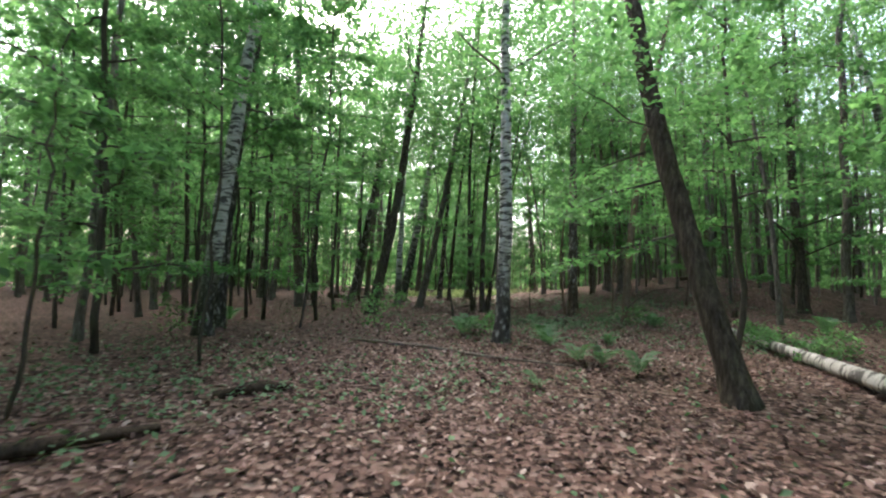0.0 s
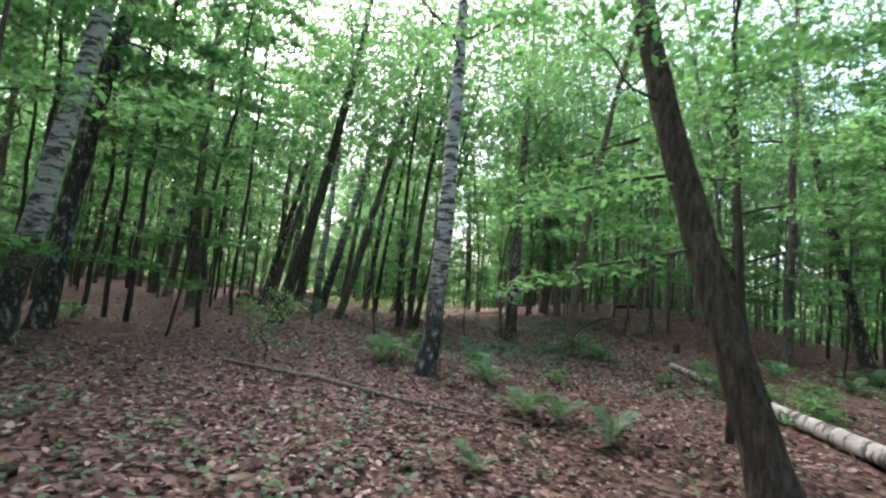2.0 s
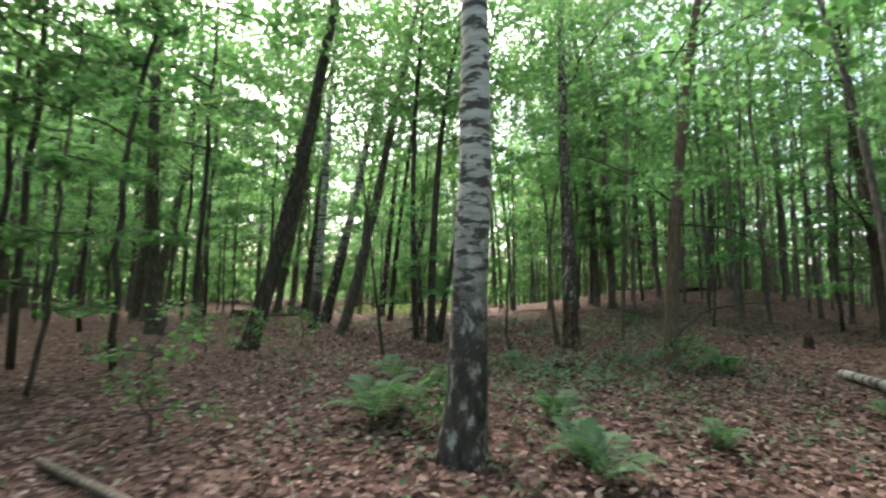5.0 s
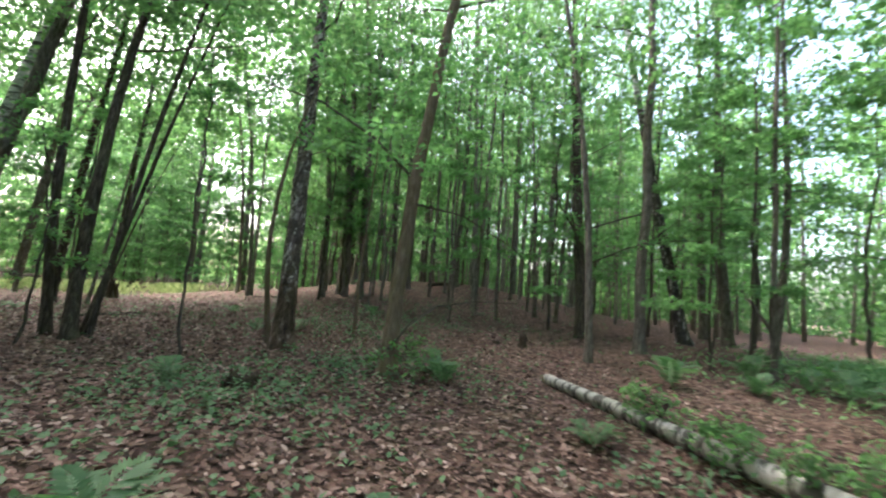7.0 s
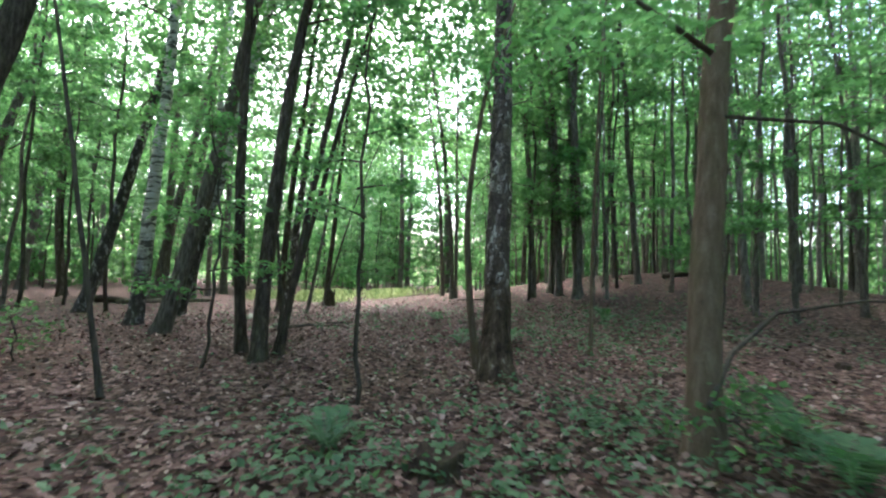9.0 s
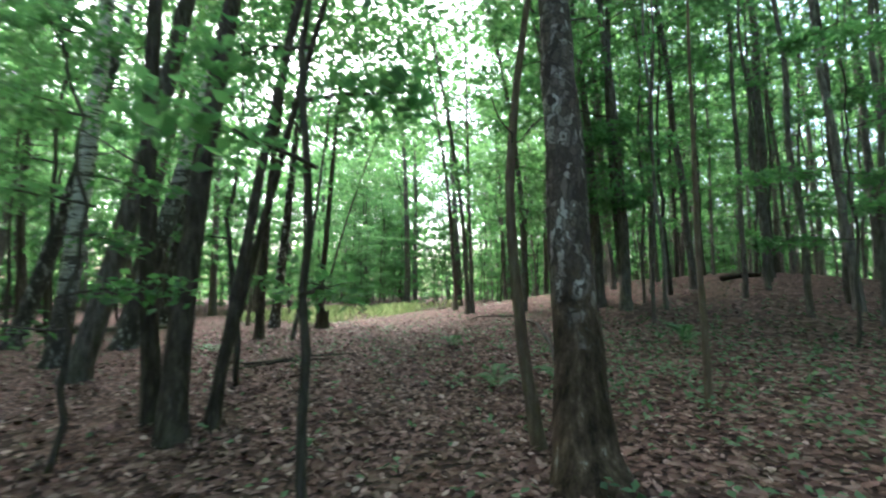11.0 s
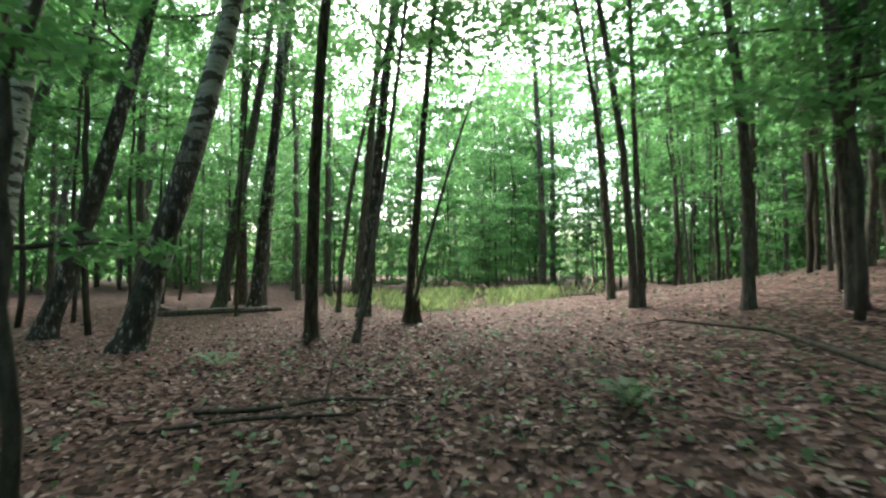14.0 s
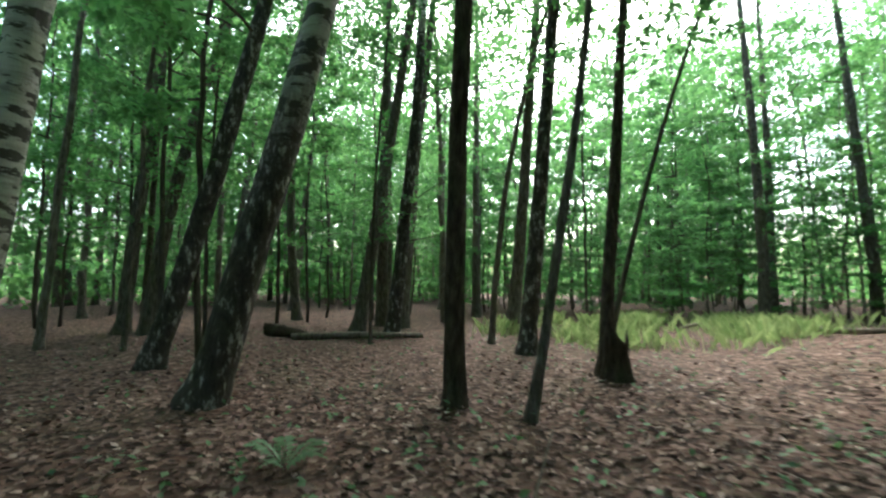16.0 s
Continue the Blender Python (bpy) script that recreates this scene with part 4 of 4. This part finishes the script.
def fern(x, y, size, n, seed):
    rg = np.random.default_rng(seed)
    base = new("fern")
    base.location = (x, y, float(hill(x, y)))
    tagged(base, "green fern with arching fronds growing from leaf litter", "fern", "ferns")
    for k in range(n):
        ob = part("frond", FRONDS[int(rg.integers(0, 4))], base)
        ob.matrix_basis = pose(0, 0, 0.01, 0, rg.uniform(-42, -8), 360 * k / n + rg.uniform(-18, 18)) @ Matrix.Scale(size * rg.uniform(0.75, 1.1), 4)


k = 0
for x, y, s, n in ((2.25, 10.2, 0.9, 8), (2.2, 7.3, 0.8, 6), (0.67, 12.4, 0.9, 7), (2.1, 8.8, 0.75, 7), (2.5, 7.05, 0.85, 6), (2.75, 6.35, 0.8, 6)):
    fern(x, y, s, n, 400 + k)
    k += 1
for x, y, s, n in ((0.5, 10.3, 1.15, 9), (2.1, 9.2, 0.65, 6), (-6.0, 12.6, 1.1, 7), (5.3, 17.7, 0.8, 6), (4.6, 18.1, 0.7, 6), (-0.1, 22.3, 0.6, 5), (4.5, 20.6, 0.6, 5)):
    fern(x, y, s, n, 400 + k)
    k += 1
for x, y, s, n in ((1.2, 5.6, 0.5, 5), (3.5, 9.5, 0.6, 6), (6.0, 10.2, 0.7, 6), (2.75, 13.6, 0.7, 6), (5.9, 12.6, 0.8, 7), (6.3, 13.3, 0.8, 7), (7.9, 19.2, 0.8, 6)):
    fern(x, y, s, n, 400 + k)
    k += 1
for q in range(14):
    x, y = R.uniform(9.5, 19), R.uniform(7.0, 12.0)
    fern(x, y, R.uniform(0.8, 1.3), 7, 440 + q)


# ---------------------------------------------------------------- herbs, grass and dead leaves
def route_gap(x, y):
    best = np.full(x.shape, 99.0)
    p = np.stack([x, y], -1)
    for a, b in zip(ROUTE[:-1], ROUTE[1:]):
        s = np.clip(((p - a) @ (b - a)) / np.dot(b - a, b - a), 0, 1)
        best = np.minimum(best, np.linalg.norm(p - a - s[..., None] * (b - a), axis=-1))
    return best


def herbs():
    rg = np.random.default_rng(77)
    spots = ((2.7, 13.2, 0.9, 1500), (3.3, 12.5, 0.8, 1300), (4.7, 13.3, 0.8, 900), (5.7, 13.6, 0.9, 1100), (-4.6, 6.2, 1.3, 1600), (-3.0, 4.6, 1.0, 900),
             (-1.2, 5.2, 0.8, 500), (0.1, 5.6, 0.9, 600), (7.4, 17.9, 1.4, 1700), (6.4, 16.9, 1.0, 900), (8.2, 19.5, 1.4, 1300), (6.4, 9.2, 0.7, 800))
    pos = []
    for x, y, r, n in spots + ((5.6, 20.6, 1.3, 900), (3.3, 22.0, 1.6, 500), (1.2, 21.5, 1.2, 350), (3.5, 10.5, 1.0, 700), (1.0, 9.9, 0.9, 400), (12, 19, 2.2, 1500), (-0.4, 13.4, 1.2, 500)):
        n = int(n * 0.55)
        c = rg.normal(0, r, (n // 5, 2)) + (x, y)
        q = np.repeat(c, 5, 0) + rg.normal(0, 0.05, (n // 5 * 5, 2))
        pos.append(np.c_[q, hill(q[:, 0], q[:, 1]) + rg.uniform(0.03, 0.16, len(q))])
    x, y = rg.uniform(-8, 12, 5000), rg.uniform(1, 30, 5000)
    pos.append(np.c_[x, y, hill(x, y) + rg.uniform(0.02, 0.09, 5000)])
    v, f = leaves(np.concatenate(pos), 0.075, 0.05, rg, 0.35)
    ob = new("ground_herbs", tri_mesh("ground_herbs", v, f, M_HERB))
    tagged(ob, "patches of small green herbs and seedlings on the forest floor", "herbs", kind="stuff")


herbs()


def glade_herbs():
    """Low growth that covers the glade past the fallen birch, sunlight put into its colour."""
    rg = np.random.default_rng(81)
    n = 9000
    x, y = 18.5 + rg.normal(0, 3.6, n), 9.6 + rg.normal(0, 1.7, n)
    x, y = x[x > 10.5], y[x > 10.5]
    h = rg.uniform(0.03, 0.34, len(x)) * (0.6 + 0.4 * np.sin(x * 1.7) * np.sin(y * 2.1))
    v, f = leaves(np.c_[x, y, hill(x, y) + np.abs(h)], 0.13, 0.07, rg, 0.5)
    ob = new("glade_herbs", tri_mesh("glade_herbs", v, f, M_GLADE_LIT))
    tagged(ob, "low green growth in a glade, coloured as sunlit", "herbs", kind="stuff")


glade_herbs()


def grass():
    rg = np.random.default_rng(78)
    n = 7000
    a, q = rg.uniform(0, 2 * np.pi, n), np.sqrt(rg.uniform(0, 1, n))
    x, y = 1.6 + 4.2 * q * np.cos(a) + rg.normal(0, 0.5, n), 33.6 + 4.6 * q * np.sin(a) + rg.normal(0, 0.6, n)
    keep = (np.sin(x * 2.1) + np.sin(y * 1.7 + x) + rg.normal(0, 0.5, n)) > 0.35
    x, y = x[keep], y[keep]
    m = len(x)
    hgt, yaw, ln = rg.uniform(0.15, 0.5, m), rg.uniform(0, 2 * np.pi, m), rg.uniform(0.05, 0.3, m)
    z = hill(x, y)
    w = 0.012
    b1 = np.c_[x - w * np.sin(yaw), y + w * np.cos(yaw), z]
    b2 = np.c_[x + w * np.sin(yaw), y - w * np.cos(yaw), z]
    mid = np.c_[x + ln * 0.3 * np.cos(yaw), y + ln * 0.3 * np.sin(yaw), z + hgt * 0.7]
    tip = np.c_[x + ln * np.cos(yaw), y + ln * np.sin(yaw), z + hgt]
    v = np.stack([b1, b2, mid, tip], 1).reshape(-1, 3)
    i = np.arange(m)[:, None] * 4
    f = np.concatenate([i + np.array([[0, 1, 2]]), i + np.array([[0, 2, 3]])], 0)
    ob = new("clearing_grass", tri_mesh("clearing_grass", v, f, M_GRASS))
    tagged(ob, "pale yellow-green grass in the sunny clearing", "grass", kind="stuff")


grass()


def litter():
    """Dead leaves lie close along the walk and thin out away from it."""
    rg = np.random.default_rng(79)
    x, y = rg.uniform(-9, 13, 215000), rg.uniform(-0.5, 31, 215000)
    g = route_gap(x, y)
    keep = rg.uniform(0, 1, len(x)) < np.clip(1.15 - g / 6.5, 0.06, 1.0)
    x, y = x[keep], y[keep]
    n = len(x)
    z = hill(x, y) + 0.012 + np.abs(rg.normal(0, 0.012, n)) + 0.02 * np.sin(5.1 * x + y) * np.sin(4.3 * y - x)
    az, ti, ro = rg.uniform(0, 2 * np.pi, n), rg.normal(0, 0.3, n), rg.normal(0, 0.35, n)
    d = np.stack([np.cos(az) * np.cos(ti), np.sin(az) * np.cos(ti), np.sin(ti)], 1)
    s = np.stack([-np.sin(az), np.cos(az), np.zeros(n)], 1)
    u = np.cross(d, s)
    s = s * np.cos(ro)[:, None] + u * np.sin(ro)[:, None]
    u = np.cross(d, s)
    L = rg.uniform(0.035, 0.088, n)[:, None]
    W2 = L * rg.uniform(0.24, 0.36, n)[:, None]
    c = rg.uniform(-0.1, 0.35, n)[:, None]
    p = np.c_[x, y, z]
    vs = [p, p + d * L * 0.3 + s * W2 + u * L * c * 0.5, p + d * L * 0.72 + s * W2 * 0.8 + u * L * c * 0.6,
          p + d * L + u * L * c * 0.3, p + d * L * 0.72 - s * W2 * 0.8 + u * L * c * 0.6, p + d * L * 0.3 - s * W2 + u * L * c * 0.5]
    v = np.stack(vs, 1).reshape(-1, 3)
    i = np.arange(n)[:, None] * 6
    f = np.concatenate([i + np.array([t]) for t in ((0, 1, 5), (1, 2, 5), (2, 4, 5), (2, 3, 4))], 0)
    ob = new("leaf_litter", tri_mesh("leaf_litter", v, f, M_DEAD))
    tagged(ob, "curled brown and pinkish dead oak and beech leaves", "leaf litter", kind="stuff")


litter()
